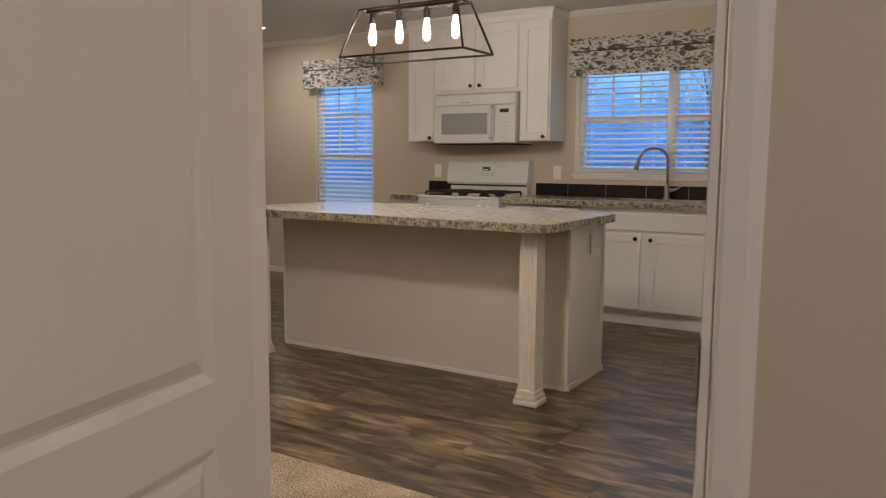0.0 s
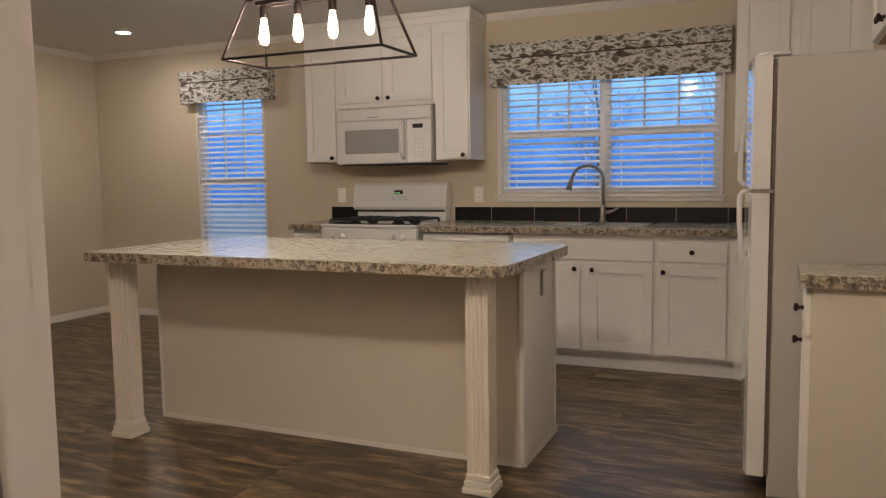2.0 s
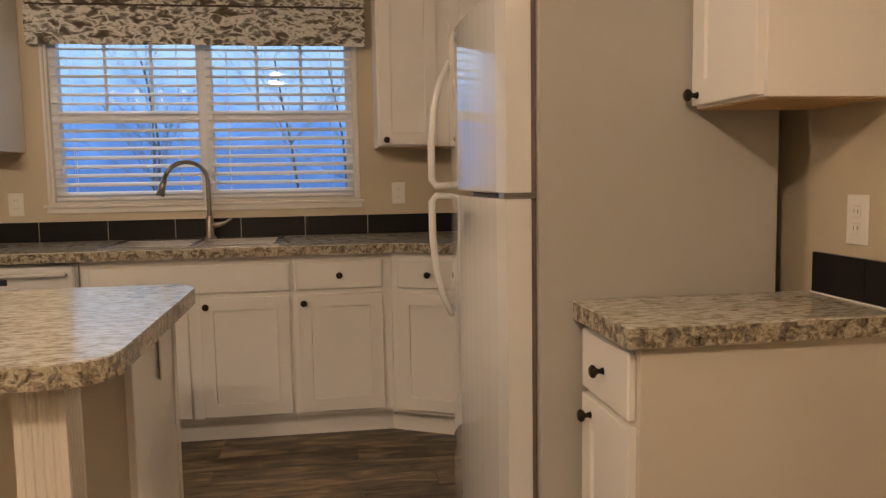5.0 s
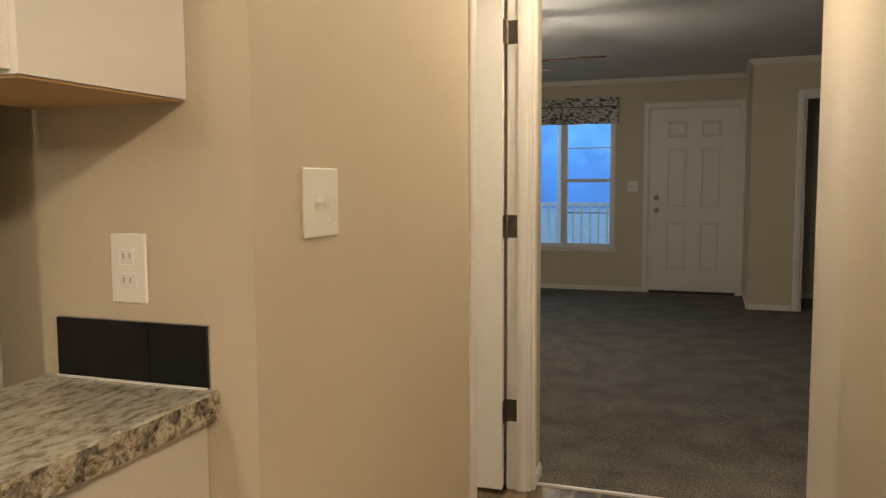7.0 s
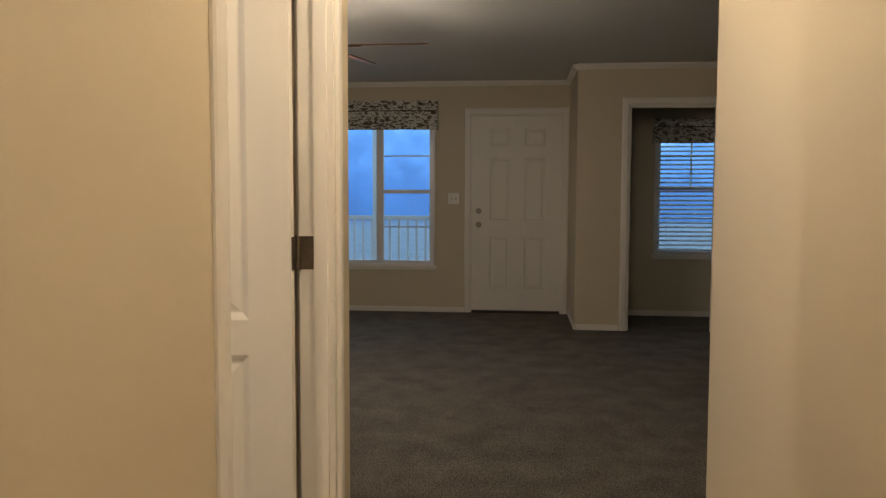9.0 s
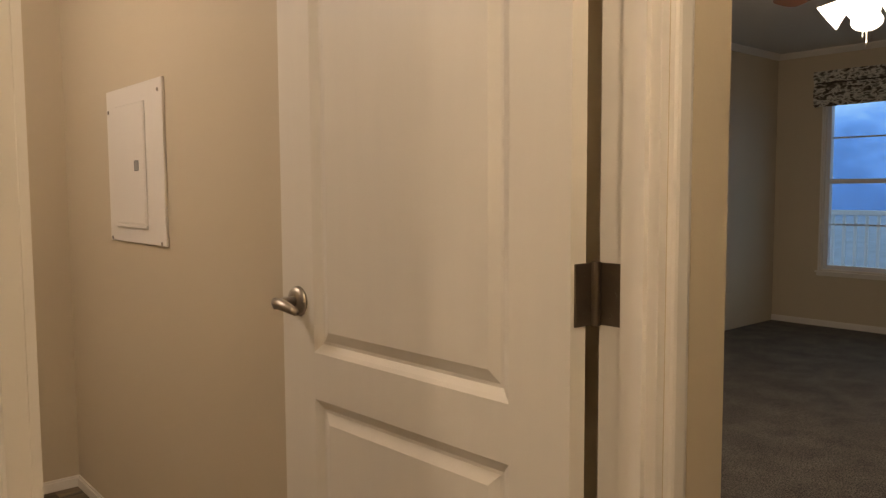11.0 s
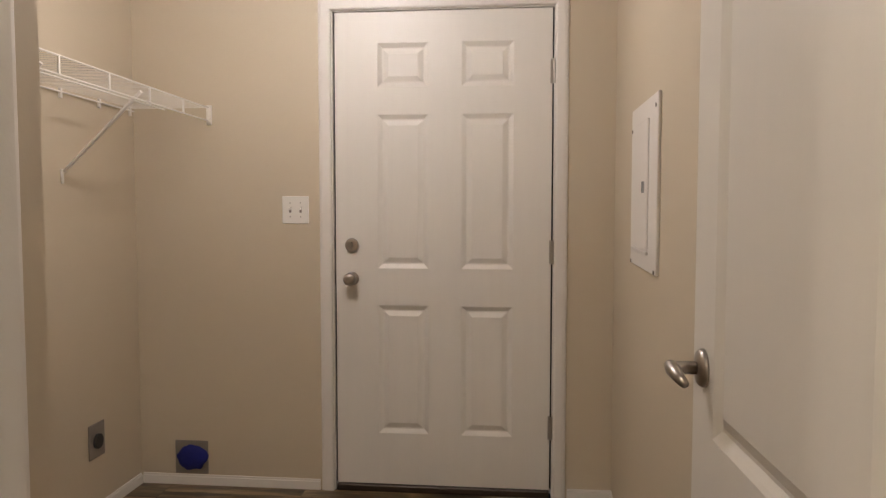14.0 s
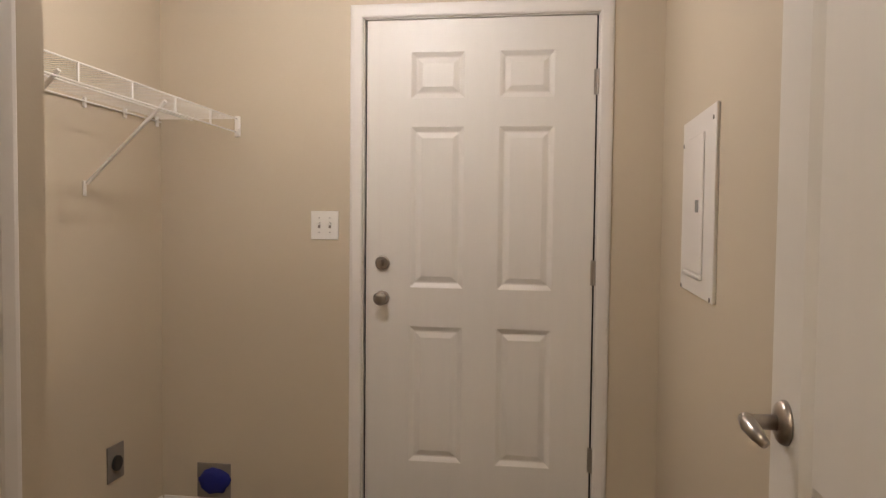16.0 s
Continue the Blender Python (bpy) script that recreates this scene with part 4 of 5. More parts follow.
for r in ((SX0 - 0.02, SY0 - 0.02, SX1 + 0.02, SY0 + 0.012), (SX0 - 0.02, SY1 - 0.012, SX1 + 0.02, SY1 + 0.055), (SX0 - 0.02, SY0 + 0.012, SX0 + 0.012, SY1 - 0.012), (SX1 - 0.012, SY0 + 0.012, SX1 + 0.02, SY1 - 0.012), (-1.85, SY0 + 0.012, -1.82, SY1 - 0.012)):
    box(bm, r[0], r[1], rim, r[2], r[3], rim + 0.005, bevel=0.0015)
part("rim", bm, M_STEEL, e)
for a, b in ((SX0 + 0.012, -1.852), (-1.818, SX1 - 0.012)):
    bm = bmesh.new()
    for r in ((a, SY0 + 0.012, a + 0.002, SY1 - 0.012), (b - 0.002, SY0 + 0.012, b, SY1 - 0.012), (a, SY0 + 0.012, b, SY0 + 0.014), (a, SY1 - 0.014, b, SY1 - 0.012)):
        box(bm, r[0], r[1], 0.745, r[2], r[3], rim)
    box(bm, a, SY0 + 0.012, 0.742, b, SY1 - 0.012, 0.746)
    cyl(bm, ((a + b) / 2, 2.46, 0.746), ((a + b) / 2, 2.46, 0.750), 0.04)
    part("bowl", bm, M_STEEL, e)
# faucet
e = thing("kitchen_faucet", (-1.81, 2.69, 0.92), "brushed nickel gooseneck pull-down faucet", "faucet")
bm = lathe(bmesh.new(), [(0.030, 0), (0.030, 0.006), (0.021, 0.012), (0.019, 0.10), (0.0165, 0.11), (0.0155, 0.115)], Matrix.Translation((-1.81, 2.69, 0.9205)))
part("base", bm, M_NICK, e, smooth=True)
pts = [(-1.81, 2.69, 1.03), (-1.81, 2.69, 1.21)]
for k in range(0, 11):
    a = math.pi * k / 11
    pts.append((-1.905 + 0.095 * math.cos(a), 2.69 - 0.10 * (1 - math.cos(a)) / 2, 1.215 + 0.095 * math.sin(a)))
part("gooseneck", tube(bmesh.new(), pts, 0.0115, n=14), M_NICK, e, smooth=True)
tip = Vector(pts[-1])
part("spray_head", tube(bmesh.new(), [tip + Vector((0, 0, 0.002)), tip + Vector((-0.012, -0.01, -0.04)), tip + Vector((-0.028, -0.018, -0.098))], [0.0135, 0.016, 0.021], n=14), M_NICK, e, smooth=True)
part("faucet_handle", tube(bmesh.new(), [(-1.81, 2.69, 0.985), (-1.765, 2.685, 0.99), (-1.735, 2.68, 0.998), (-1.70, 2.675, 1.02)], [0.015, 0.013, 0.008, 0.006], n=12), M_NICK, e, "side lever", smooth=True)

# backsplash tiles
e = thing("backsplash", (-1.9, BACK, 0.915), "single row of black glossy tiles along the worktop", "backsplash", "backsplashes")
part("grout_bed", boxes((-4.045, BACK - 0.004, 0.916, -3.79, BACK, 1.019), (-2.955, BACK - 0.004, 0.916, -0.252, BACK, 1.019)), M_GROUT, e)
for a, b in ((-4.045, -3.79), ):
    part("tile", boxes((a, BACK - 0.010, 0.917, b, BACK - 0.003, 1.018), bevel=0.001), M_BLACK, e)
xs = [-2.955, -2.66] + [-2.66 + 0.332 * k for k in range(1, 7)] + [-0.255]
for a, b in zip(xs, xs[1:]):
    part("tile", boxes((a + 0.0025, BACK - 0.010, 0.917, b - 0.0025, BACK - 0.003, 1.018), bevel=0.001), M_BLACK, e)
e = thing("backsplash", (0, 0.24, 0.915), "two black glossy tiles behind the small worktop", "backsplash", "backsplashes")
part("grout_bed", boxes((-0.004, 0.086, 0.916, 0, 0.392, 1.019)), M_GROUT, e)
for a, b in ((0.086, 0.198), (0.202, 0.392)):
    part("tile", boxes((-0.010, a, 0.918, -0.003, b, 1.018), bevel=0.001), M_BLACK, e)
part("caulk_line", boxes((-0.014, 0.086, 0.9155, -0.010, 0.392, 0.919)), M_PLAST, e)

# upper cabinets
UY = 2.46
UF = facing(0, UY, 0)


def upper_unit(x0, x1, z0, z1, label, doors, m=UF, depth=BACK - UY - 0.002, group="kitchen wall cabinets"):
    c = m @ Vector(((x0 + x1) / 2, depth / 2, z0))
    e = thing("wall_cabinet", c, label, "cabinet", group)
    part("body", boxes((x0, 0, z0 + 0.004, x1, depth, z1)), M_CAB, e, m=m)
    part("underside", boxes((x0 + 0.004, 0.004, z0, x1 - 0.004, depth - 0.004, z0 + 0.0035)), M_CABIN, e, "bare wood underside", m=m)
    for a, b, c0, d, k in doors:
        shaker(e, a, c0, b, d, m, k)
    return e


UT = 2.33
upper_unit(-4.06, -3.78, 1.365, UT, "tall narrow white shaker wall cabinet", [(-4.05, -3.79, 1.375, 2.31, (-3.815, 1.40))])
upper_unit(-3.779, -2.966, 1.765, UT, "white shaker wall cabinet with two doors above the microwave", [(-3.755, -3.385, 1.80, 2.31, (-3.413, 1.828)), (-3.355, -2.985, 1.80, 2.31, (-3.327, 1.828))])
upper_unit(-2.965, -2.70, 1.365, UT, "tall narrow white shaker wall cabinet", [(-2.955, -2.71, 1.375, 2.31, (-2.742, 1.40))])
upper_unit(-0.955, -0.60, 1.365, UT, "white shaker wall cabinet beside the sink window", [(-0.945, -0.66, 1.375, 2.31, (-0.915, 1.40))])
e = thing("corner_wall_cabinet", (-0.45, 2.4, 1.365), "white angled corner wall cabinet", "cabinet", "kitchen wall cabinets")
part("body", prism(bmesh.new(), [(-0.60, 2.46), (-0.595, 2.44), (-0.32, 2.15), (-0.252, 2.15), (-0.252, BACK - 0.002), (-0.60, BACK - 0.002)], 1.365, UT), M_CAB, e)
UC = facing(-0.60, 2.452, 0, -46.5)
shaker(e, 0.03, 1.375, 0.36, 2.31, UC, (0.33, 1.40))
bm = boxes((-4.07, 2.445, UT, -2.69, BACK - 0.001, CEIL - 0.001), (-0.965, 2.445, UT, -0.252, BACK - 0.001, CEIL - 0.001), bevel=0.004)
box(bm, -4.085, 2.430, CEIL - 0.045, -2.675, BACK - 0.002, CEIL - 0.002, bevel=0.012)
box(bm, -0.98, 2.430, CEIL - 0.045, -0.253, BACK - 0.002, CEIL - 0.002, bevel=0.012)
single("cabinet_crown", bm, M_CAB, kind="structure")

# cabinets on the fridge wall
RW = pose(-0.312, 0.42, 0, 0, 0, -90)
upper_unit(0.0, 0.305, 1.372, UT, "small white shaker wall cabinet above the short worktop", [(0.012, 0.293, 1.382, 2.31, (0.040, 1.405))], m=RW, depth=0.310)
RO = pose(-0.32, 1.29, 0, 0, 0, -90)
upper_unit(0.0, 0.868, 1.79, UT, "white shaker wall cabinet with two doors above the refrigerator", [(0.012, 0.428, 1.80, 2.31, (0.40, 1.83)), (0.440, 0.856, 1.80, 2.31, (0.468, 1.83))], m=RO, depth=0.318)
single("cabinet_crown", boxes((-0.335, 0.105, UT, -0.001, 1.29, CEIL - 0.001), bevel=0.006), M_CAB, kind="structure")
RB = pose(-0.59, 0.415, 0, 0, 0, -90)
e = thing("base_cabinet", (-0.3, 0.26, 0), "narrow white base cabinet with one drawer and one door", "cabinet", "kitchen base cabinets")
# duller island tone puts the shade of the end face into the body colour
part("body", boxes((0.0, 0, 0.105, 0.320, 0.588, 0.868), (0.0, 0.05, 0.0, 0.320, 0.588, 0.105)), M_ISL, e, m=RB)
drawer_front(e, 0.012, 0.705, 0.300, 0.850, RB)
shaker(e, 0.012, 0.125, 0.300, 0.690, RB, (0.075, 0.650))
slab_top("countertop", rounded(-0.628, 0.070, -0.001, 0.420, (0.012, 0, 0, 0.005)), "short speckled granite-look worktop beside the refrigerator")

# ---- refrigerator ----
e = thing("refrigerator", (-0.36, 0.85, 0), "white top-freezer refrigerator with curved doors and long white handles", "refrigerator")
part("cabinet_shell", boxes((-0.711, 0.432, 0.02, -0.080, 1.262, 1.655), bevel=0.006), M_FRSIDE, e, "textured white side, darkened for shade")
part("kick_grille", boxes((-0.715, 0.45, 0.012, -0.675, 1.245, 0.085), bevel=0.003), M_APP, e)


def curved_door(z0, z1):
    n = 14
    pts = [(-0.727, 0.434), (-0.727, 1.260)]
    for k in range(n + 1):
        f = k / n
        y = 1.260 - 0.826 * f
        pts.append((-0.788 - 0.036 * math.sin(math.pi * f) ** 0.7 if 0 < k < n else -0.788, y))
    return prism(bmesh.new(), pts[::-1], z0, z1, bevel=0.004)


part("freezer_door", curved_door(1.180, 1.662), M_APP, e, smooth=False)
part("fridge_door", curved_door(0.095, 1.165), M_APP, e, smooth=False)
part("door_gasket", boxes((-0.7265, 0.446, 0.10, -0.7115, 1.246, 1.165), (-0.7265, 0.446, 1.18, -0.7115, 1.246, 1.650)), M_GASK, e)
bm = boxes((-0.795, 0.433, 1.1655, -0.715, 0.49, 1.1795), bevel=0.001)
part("middle_hinge", bm, M_STEEL, e, "steel middle hinge")
part("top_hinge_cap", boxes((-0.775, 0.45, 1.663, -0.665, 0.52, 1.675), bevel=0.004), M_APP, e)
for s0, s1 in ((1.190, 1), (1.155, -1)):
    pts = [(-0.800, 1.20, s0), (-0.850, 1.205, s0), (-0.864, 1.205, s0 + s1 * 0.02), (-0.863, 1.205, s0 + s1 * 0.14), (-0.852, 1.203, s0 + s1 * 0.26), (-0.832, 1.20, s0 + s1 * 0.34), (-0.800, 1.198, s0 + s1 * 0.41)]
    part("door_handle", tube(bmesh.new(), pts, [0.011, 0.012, 0.013, 0.013, 0.013, 0.012, 0.010], n=10), M_APP, e, "long curved white handle", smooth=True)
bm = bmesh.new()
for fx, fy in ((-0.67, 0.48), (-0.67, 1.21), (-0.10, 0.48), (-0.10, 1.21)):
    cyl(bm, (fx, fy, 0.0), (fx, fy, 0.025), 0.02, n=12)
part("feet", bm, M_DARK, e)

# ---- stove, microwave, dishwasher ----
e = thing("stove", (-3.37, 2.45, 0), "white gas range with black cast iron grates", "stove")
part("oven_body", boxes((-3.757, 2.175, 0.09, -2.987, 2.765, 0.893), (-3.74, 2.22, 0.0, -3.0, 2.765, 0.09), bevel=0.003), M_APP, e)
part("oven_door", boxes((-3.755, 2.135, 0.20, -2.989, 2.173, 0.76), bevel=0.008), M_APP, e)
part("oven_window", boxes((-3.61, 2.130, 0.36, -3.13, 2.136, 0.60), bevel=0.002), M_DARK, e)
part("oven_handle", tube(bmesh.new(), [(-3.70, 2.134, 0.725), (-3.70, 2.098, 0.725), (-3.04, 2.098, 0.725), (-3.04, 2.134, 0.725)], 0.011, n=10), M_APP, e, smooth=True)
part("control_panel", boxes((-3.757, 2.150, 0.775, -2.987, 2.174, 0.888), bevel=0.006), M_APP, e)
part("cooktop", boxes((-3.762, 2.145, 0.893, -2.982, 2.70, 0.917), bevel=0.006), M_APP, e)
bm = bmesh.new()
for vk, (ya, yb, za, zb) in enumerate(((2.68, 2.765, 0.915, 1.02),)):
    box(bm, -3.752, ya, za, -2.992, yb, zb, bevel=0.004)
part("backguard_base", bm, M_APP, e)
bm = bmesh.new()
sec = [(2.660, 1.000), (2.640, 1.020), (2.668, 1.185), (2.685, 1.205), (2.755, 1.205), (2.765, 1.190), (2.765, 1.000)]
ra = [bm.verts.new((-3.768, y, z)) for y, z in sec]
rb = [bm.verts.new((-2.976, y, z)) for y, z in sec]
for k in range(len(sec)):
    bm.faces.new((ra[k], ra[(k + 1) % len(sec)], rb[(k + 1) % len(sec)], rb[k]))
bm.faces.new(ra)
bm.faces.new(rb[::-1])
part("backguard", bm, M_APP, e)
part("vent_slot", boxes((-3.745, 2.670, 0.985, -3.0, 2.680, 1.000)), M_DARK, e)
part("clock_display", boxes((-3.405, 2.6455, 1.120, -3.335, 2.652, 1.150)), M_DARK, e)
tx = bpy.data.curves.new("clock_digits", "FONT")
tx.body, tx.size, tx.extrude = "4:45", 0.026, 0.0004
to = new("clock_digits", tx)
to.parent = e
to.rotation_euler = (radians(80.5), 0, 0)
to.location = Vector((-3.400, 2.6445, 1.126)) - e.location
tx.materials.append(M_GREEN)
bm = bmesh.new()
for k in range(3):
    box(bm, -3.43 + 0.05 * k, 2.642 + 0.001, 1.095, -3.40 + 0.05 * k, 2.648, 1.100)
    box(bm, -3.42 + 0.05 * k, 2.639 + 0.001, 1.075, -3.395 + 0.05 * k, 2.648, 1.080)
part("panel_marks", bm, M_GREY, e)
for kx in (-3.66, -3.58, -3.17, -3.09):
    bm = lathe(bmesh.new(), [(0.022, 0), (0.022, 0.006), (0.017, 0.010), (0.016, 0.028), (0.012, 0.031)], Matrix.Translation((kx, 2.150, 0.832)) @ pose(0, 0, 0, 90), n=18)
    box(bm, kx - 0.004, 2.112, 0.817, kx + 0.004, 2.122, 0.847)
    part("burner_knob", bm, M_APP, e, "white burner knob")
for gx0, gx1 in ((-3.715, -3.385), (-3.355, -3.025)):
    bm = bmesh.new()
    for yy in (2.215, 2.355, 2.495, 2.625):
        box(bm, gx0, yy - 0.006, 0.940, gx1, yy + 0.006, 0.952, bevel=0.002)
    for xx in (gx0, (gx0 + gx1) / 2, gx1):
        box(bm, xx - 0.006, 2.215, 0.938, xx + 0.006, 2.625, 0.950, bevel=0.002)
    for xx in (gx0, gx1):
        for yy in (2.215, 2.625):
            box(bm, xx - 0.006, yy - 0.006, 0.917, xx + 0.006, yy + 0.006, 0.94)
    for yy in (2.285, 2.56):
        for a in range(4):
            c, s = math.cos(radians(45 + 90 * a)), math.sin(radians(45 + 90 * a))
            tube(bm, [((gx0 + gx1) / 2 + 0.03 * c, yy + 0.03 * s, 0.956), ((gx0 + gx1) / 2 + 0.10 * c, yy + 0.085 * s, 0.948)], 0.005, n=6)
    part("burner_grate", bm, M_IRON, e, "black cast iron grate")
    for yy in (2.285, 2.56):
        part("burner_cap", lathe(bmesh.new(), [(0.045, 0), (0.045, 0.008), (0.034, 0.012), (0.032, 0.020), (0.01, 0.022)], Matrix.Translation(((gx0 + gx1) / 2, yy, 0.9175))), M_IRON, e, smooth=True)

e = thing("microwave", (-3.37, 2.6, 1.365), "white over-the-range microwave with a grey window", "microwave")
MF = facing(0, 2.415, 0)
part("casing", boxes((-3.762, 0.025, 1.350, -2.982, 0.36, 1.762), bevel=0.004), M_APP, e, m=MF)
part("base_vent", boxes((-3.74, 0.03, 1.340, -3.0, 0.34, 1.3495)), M_DARK, e, m=MF)
part("top_grille", boxes((-3.762, 0.0, 1.665, -2.982, 0.024, 1.758), bevel=0.008), M_APP, e, m=MF)
bm = bmesh.new()
for r in ((-3.762, 1.355, -3.690, 1.660), (-3.24, 1.355, -3.178, 1.660), (-3.690, 1.355, -3.24, 1.425), (-3.690, 1.600, -3.24, 1.660)):
    box(bm, r[0], -0.004, r[1], r[2], 0.024, r[3])
part("microwave_door", bm, M_APP, e, m=MF)
part("door_window", boxes((-3.690, 0.004, 1.425, -3.24, 0.020, 1.600)), M_GREY, e, "grey mesh window", m=MF)
part("door_handle", tube(bmesh.new(), [(-3.205, 0.0, 1.385), (-3.200, -0.035, 1.42), (-3.190, -0.050, 1.51), (-3.196, -0.038, 1.61), (-3.200, 0.0, 1.655)], [0.013, 0.015, 0.016, 0.015, 0.012], n=12), M_APP, e, "curved white handle", m=MF, smooth=True)
part("keypad_panel", boxes((-3.174, -0.004, 1.355, -2.982, 0.024, 1.660), bevel=0.003), M_APP, e, m=MF)
part("display", boxes((-3.125, -0.007, 1.600, -3.045, -0.0035, 1.630)), M_DARK, e, m=MF)
bm = bmesh.new()
for r in range(6):
    for c in range(3):
        box(bm, -3.122 + 0.034 * c, -0.006, 1.395 + 0.031 * r, -3.102 + 0.034 * c, -0.0035, 1.402 + 0.031 * r)
part("keypad_marks", bm, M_MARK, e, m=MF, kind="stuff")
part("badge", boxes((-3.50, -0.002, 1.688, -3.41, 0.001, 1.694)), M_GREY, e, m=MF)

e = thing("dishwasher", (-2.64, 2.45, 0), "white built-in dishwasher with a bar handle", "dishwasher")
part("body", boxes((-2.962, 0.0, 0.10, -2.318, 0.52, 0.860), (-2.95, 0.05, 0.0, -2.33, 0.5, 0.10)), M_APP, e, m=KF)
part("door", boxes((-2.955, -0.035, 0.115, -2.325, -0.002, 0.852), bevel=0.008), M_APP, e, m=KF)
part("recess", boxes((-2.90, -0.038, 0.775, -2.60, -0.034, 0.800)), M_DARK, e, m=KF)
part("handle", tube(bmesh.new(), [(-2.92, -0.036, 0.815), (-2.92, -0.06, 0.818), (-2.36, -0.06, 0.818), (-2.36, -0.036, 0.815)], 0.010, n=8), M_APP, e, m=KF, smooth=True)


# ---- island ----
e = thing("kitchen_island", (-2.66, 0.5, 0), "white panelled kitchen island with two fluted posts", "island")
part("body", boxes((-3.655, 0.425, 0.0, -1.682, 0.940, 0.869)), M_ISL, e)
part("end_panel", boxes((-1.682, 0.430, 0.0, -1.672, 0.940, 0.866), bevel=0.001), M_CAB, e, "white end panel")
for a, b in ((0.430, 0.465), (0.905, 0.940)):
    part("end_stile", boxes((-1.672, a, 0.0, -1.666, b, 0.866), bevel=0.001), M_CAB, e)
part("base_trim", boxes((-3.658, 0.417, 0.0, -1.672, 0.4245, 0.022), bevel=0.001), M_TRIM, e)
part("base_trim", boxes((-1.666, 0.428, 0.0, -1.658, 0.942, 0.030), bevel=0.001), M_TRIM, e)
part("corner_trim", boxes((-3.662, 0.417, 0.022, -3.648, 0.430, 0.868), bevel=0.001), M_TRIM, e)
part("corner_trim", boxes((-1.682, 0.4175, 0.022, -1.664, 0.4295, 0.868), bevel=0.001), M_TRIM, e)
part("end_outlet", boxes((-1.6655, 0.70, 0.700, -1.659, 0.772, 0.815), bevel=0.002), M_PLAST, e, "white outlet plate")


def post(cx, cy):
    p = bmesh.new()
    h = 0.046
    out = []
    for side in range(4):
        a = radians(90 * side)
        local = [(-h, -h)]
        for f in (-0.0265, -0.009, 0.009, 0.0265):
            for k in range(5):
                b = math.pi * k / 4
                local.append((f - 0.0068 * math.cos(b), -h + 0.0058 * math.sin(b)))
        for x, y in local:
            out.append((cx + x * math.cos(a) - y * math.sin(a), cy + x * math.sin(a) + y * math.cos(a)))
    prism(p, out, 0.078, 0.869)
    q = boxes((cx - 0.064, cy - 0.064, 0.0, cx + 0.064, cy + 0.064, 0.028), (cx - 0.058, cy - 0.058, 0.028, cx + 0.058, cy + 0.058, 0.052), (cx - 0.052, cy - 0.052, 0.052, cx + 0.052, cy + 0.052, 0.078), bevel=0.004)
    part("post_shaft", p, M_POST, e, "white fluted post")
    part("post_base", q, M_POST, e, "stepped white post base")


post(-3.600, 0.140)
post(-1.749, 0.140)
slab_top("countertop", rounded(-3.700, -0.005, -1.598, 0.985, (0.02, 0.10, 0.10, 0.02)), "speckled granite-look island countertop with rounded corners")

# ---- pendant ----
e = thing("pendant_light", (-2.62, 0.39, 1.785), "black trapezoid cage pendant with four clear filament bulbs", "pendant light")
r = 0.0065
B = [(-3.02, 0.225, 1.785), (-2.205, 0.225, 1.785), (-2.205, 0.553, 1.785), (-3.02, 0.553, 1.785)]
T = [(-2.945, 0.315, 2.055), (-2.295, 0.315, 2.055), (-2.295, 0.463, 2.055), (-2.945, 0.463, 2.055)]
bm = bmesh.new()
for ring4 in (B, T):
    for a, b in zip(ring4, ring4[1:] + ring4[:1]):
        tube(bm, [a, b], r, n=6)
for a, b in zip(B, T):
    tube(bm, [a, b], r, n=6)
part("cage", bm, M_BRONZE, e)
bm = boxes((-2.945, 0.375, 2.045, -2.295, 0.403, 2.065), bevel=0.003)
part("socket_bar", bm, M_BRONZE, e)
bm = bmesh.new()
for xx in (-2.72, -2.52):
    tube(bm, [(xx, 0.389, 2.06), (xx, 0.389, CEIL - 0.02)], 0.005, n=8)
part("hanging_rods", bm, M_BRONZE, e)
part("ceiling_canopy", boxes((-2.80, 0.345, CEIL - 0.022, -2.44, 0.433, CEIL - 0.001), bevel=0.005), M_BRONZE, e)
for bx in (-2.905, -2.719, -2.534, -2.348):
    T0 = Matrix.Translation((bx, 0.389, 0))
    part("socket", lathe(bmesh.new(), [(0.016, 1.985), (0.019, 1.990), (0.019, 2.030), (0.013, 2.046)], T0, n=14), M_BRONZE, e, smooth=True)
    s = part("bulb", lathe(bmesh.new(), [(0.004, 1.862), (0.012, 1.865), (0.020, 1.876), (0.0235, 1.903), (0.020, 1.940), (0.014, 1.972), (0.013, 1.987)], T0, n=18), M_BULBGLOW, e, "glowing amber filament bulb", smooth=True)
    s.visible_shadow = False
    part("filament", lathe(bmesh.new(), [(0.002, 1.872), (0.010, 1.880), (0.011, 1.935), (0.002, 1.945)], T0, n=10), M_FILAM, e, "glowing filament")

# ---- ceiling lights ----
def disc_light(name, x, y, rad, depth, label, group="ceiling lights"):
    e = thing(name, (x, y, CEIL), label, "ceiling light", group)
    part("frame", lathe(bmesh.new(), [(rad + 0.02, CEIL - 0.001), (rad + 0.018, CEIL - depth * 0.6), (rad, CEIL - depth * 0.7), (rad, CEIL - 0.002)], Matrix.Translation((x, y, 0)), n=28), M_TRIM, e, smooth=True)
    part("diffuser", lathe(bmesh.new(), [(rad, CEIL - depth * 0.5), (rad * 0.9, CEIL - depth * 0.85), (rad * 0.5, CEIL - depth)], Matrix.Translation((x, y, 0)), n=28), M_DISC, e, "lit white diffuser", smooth=True)


disc_light("recessed_light", -5.46, 2.04, 0.058, 0.012, "small round recessed light in the dining ceiling")
disc_light("ceiling_light", -1.72, -1.65, 0.11, 0.035, "round flush kitchen ceiling light")
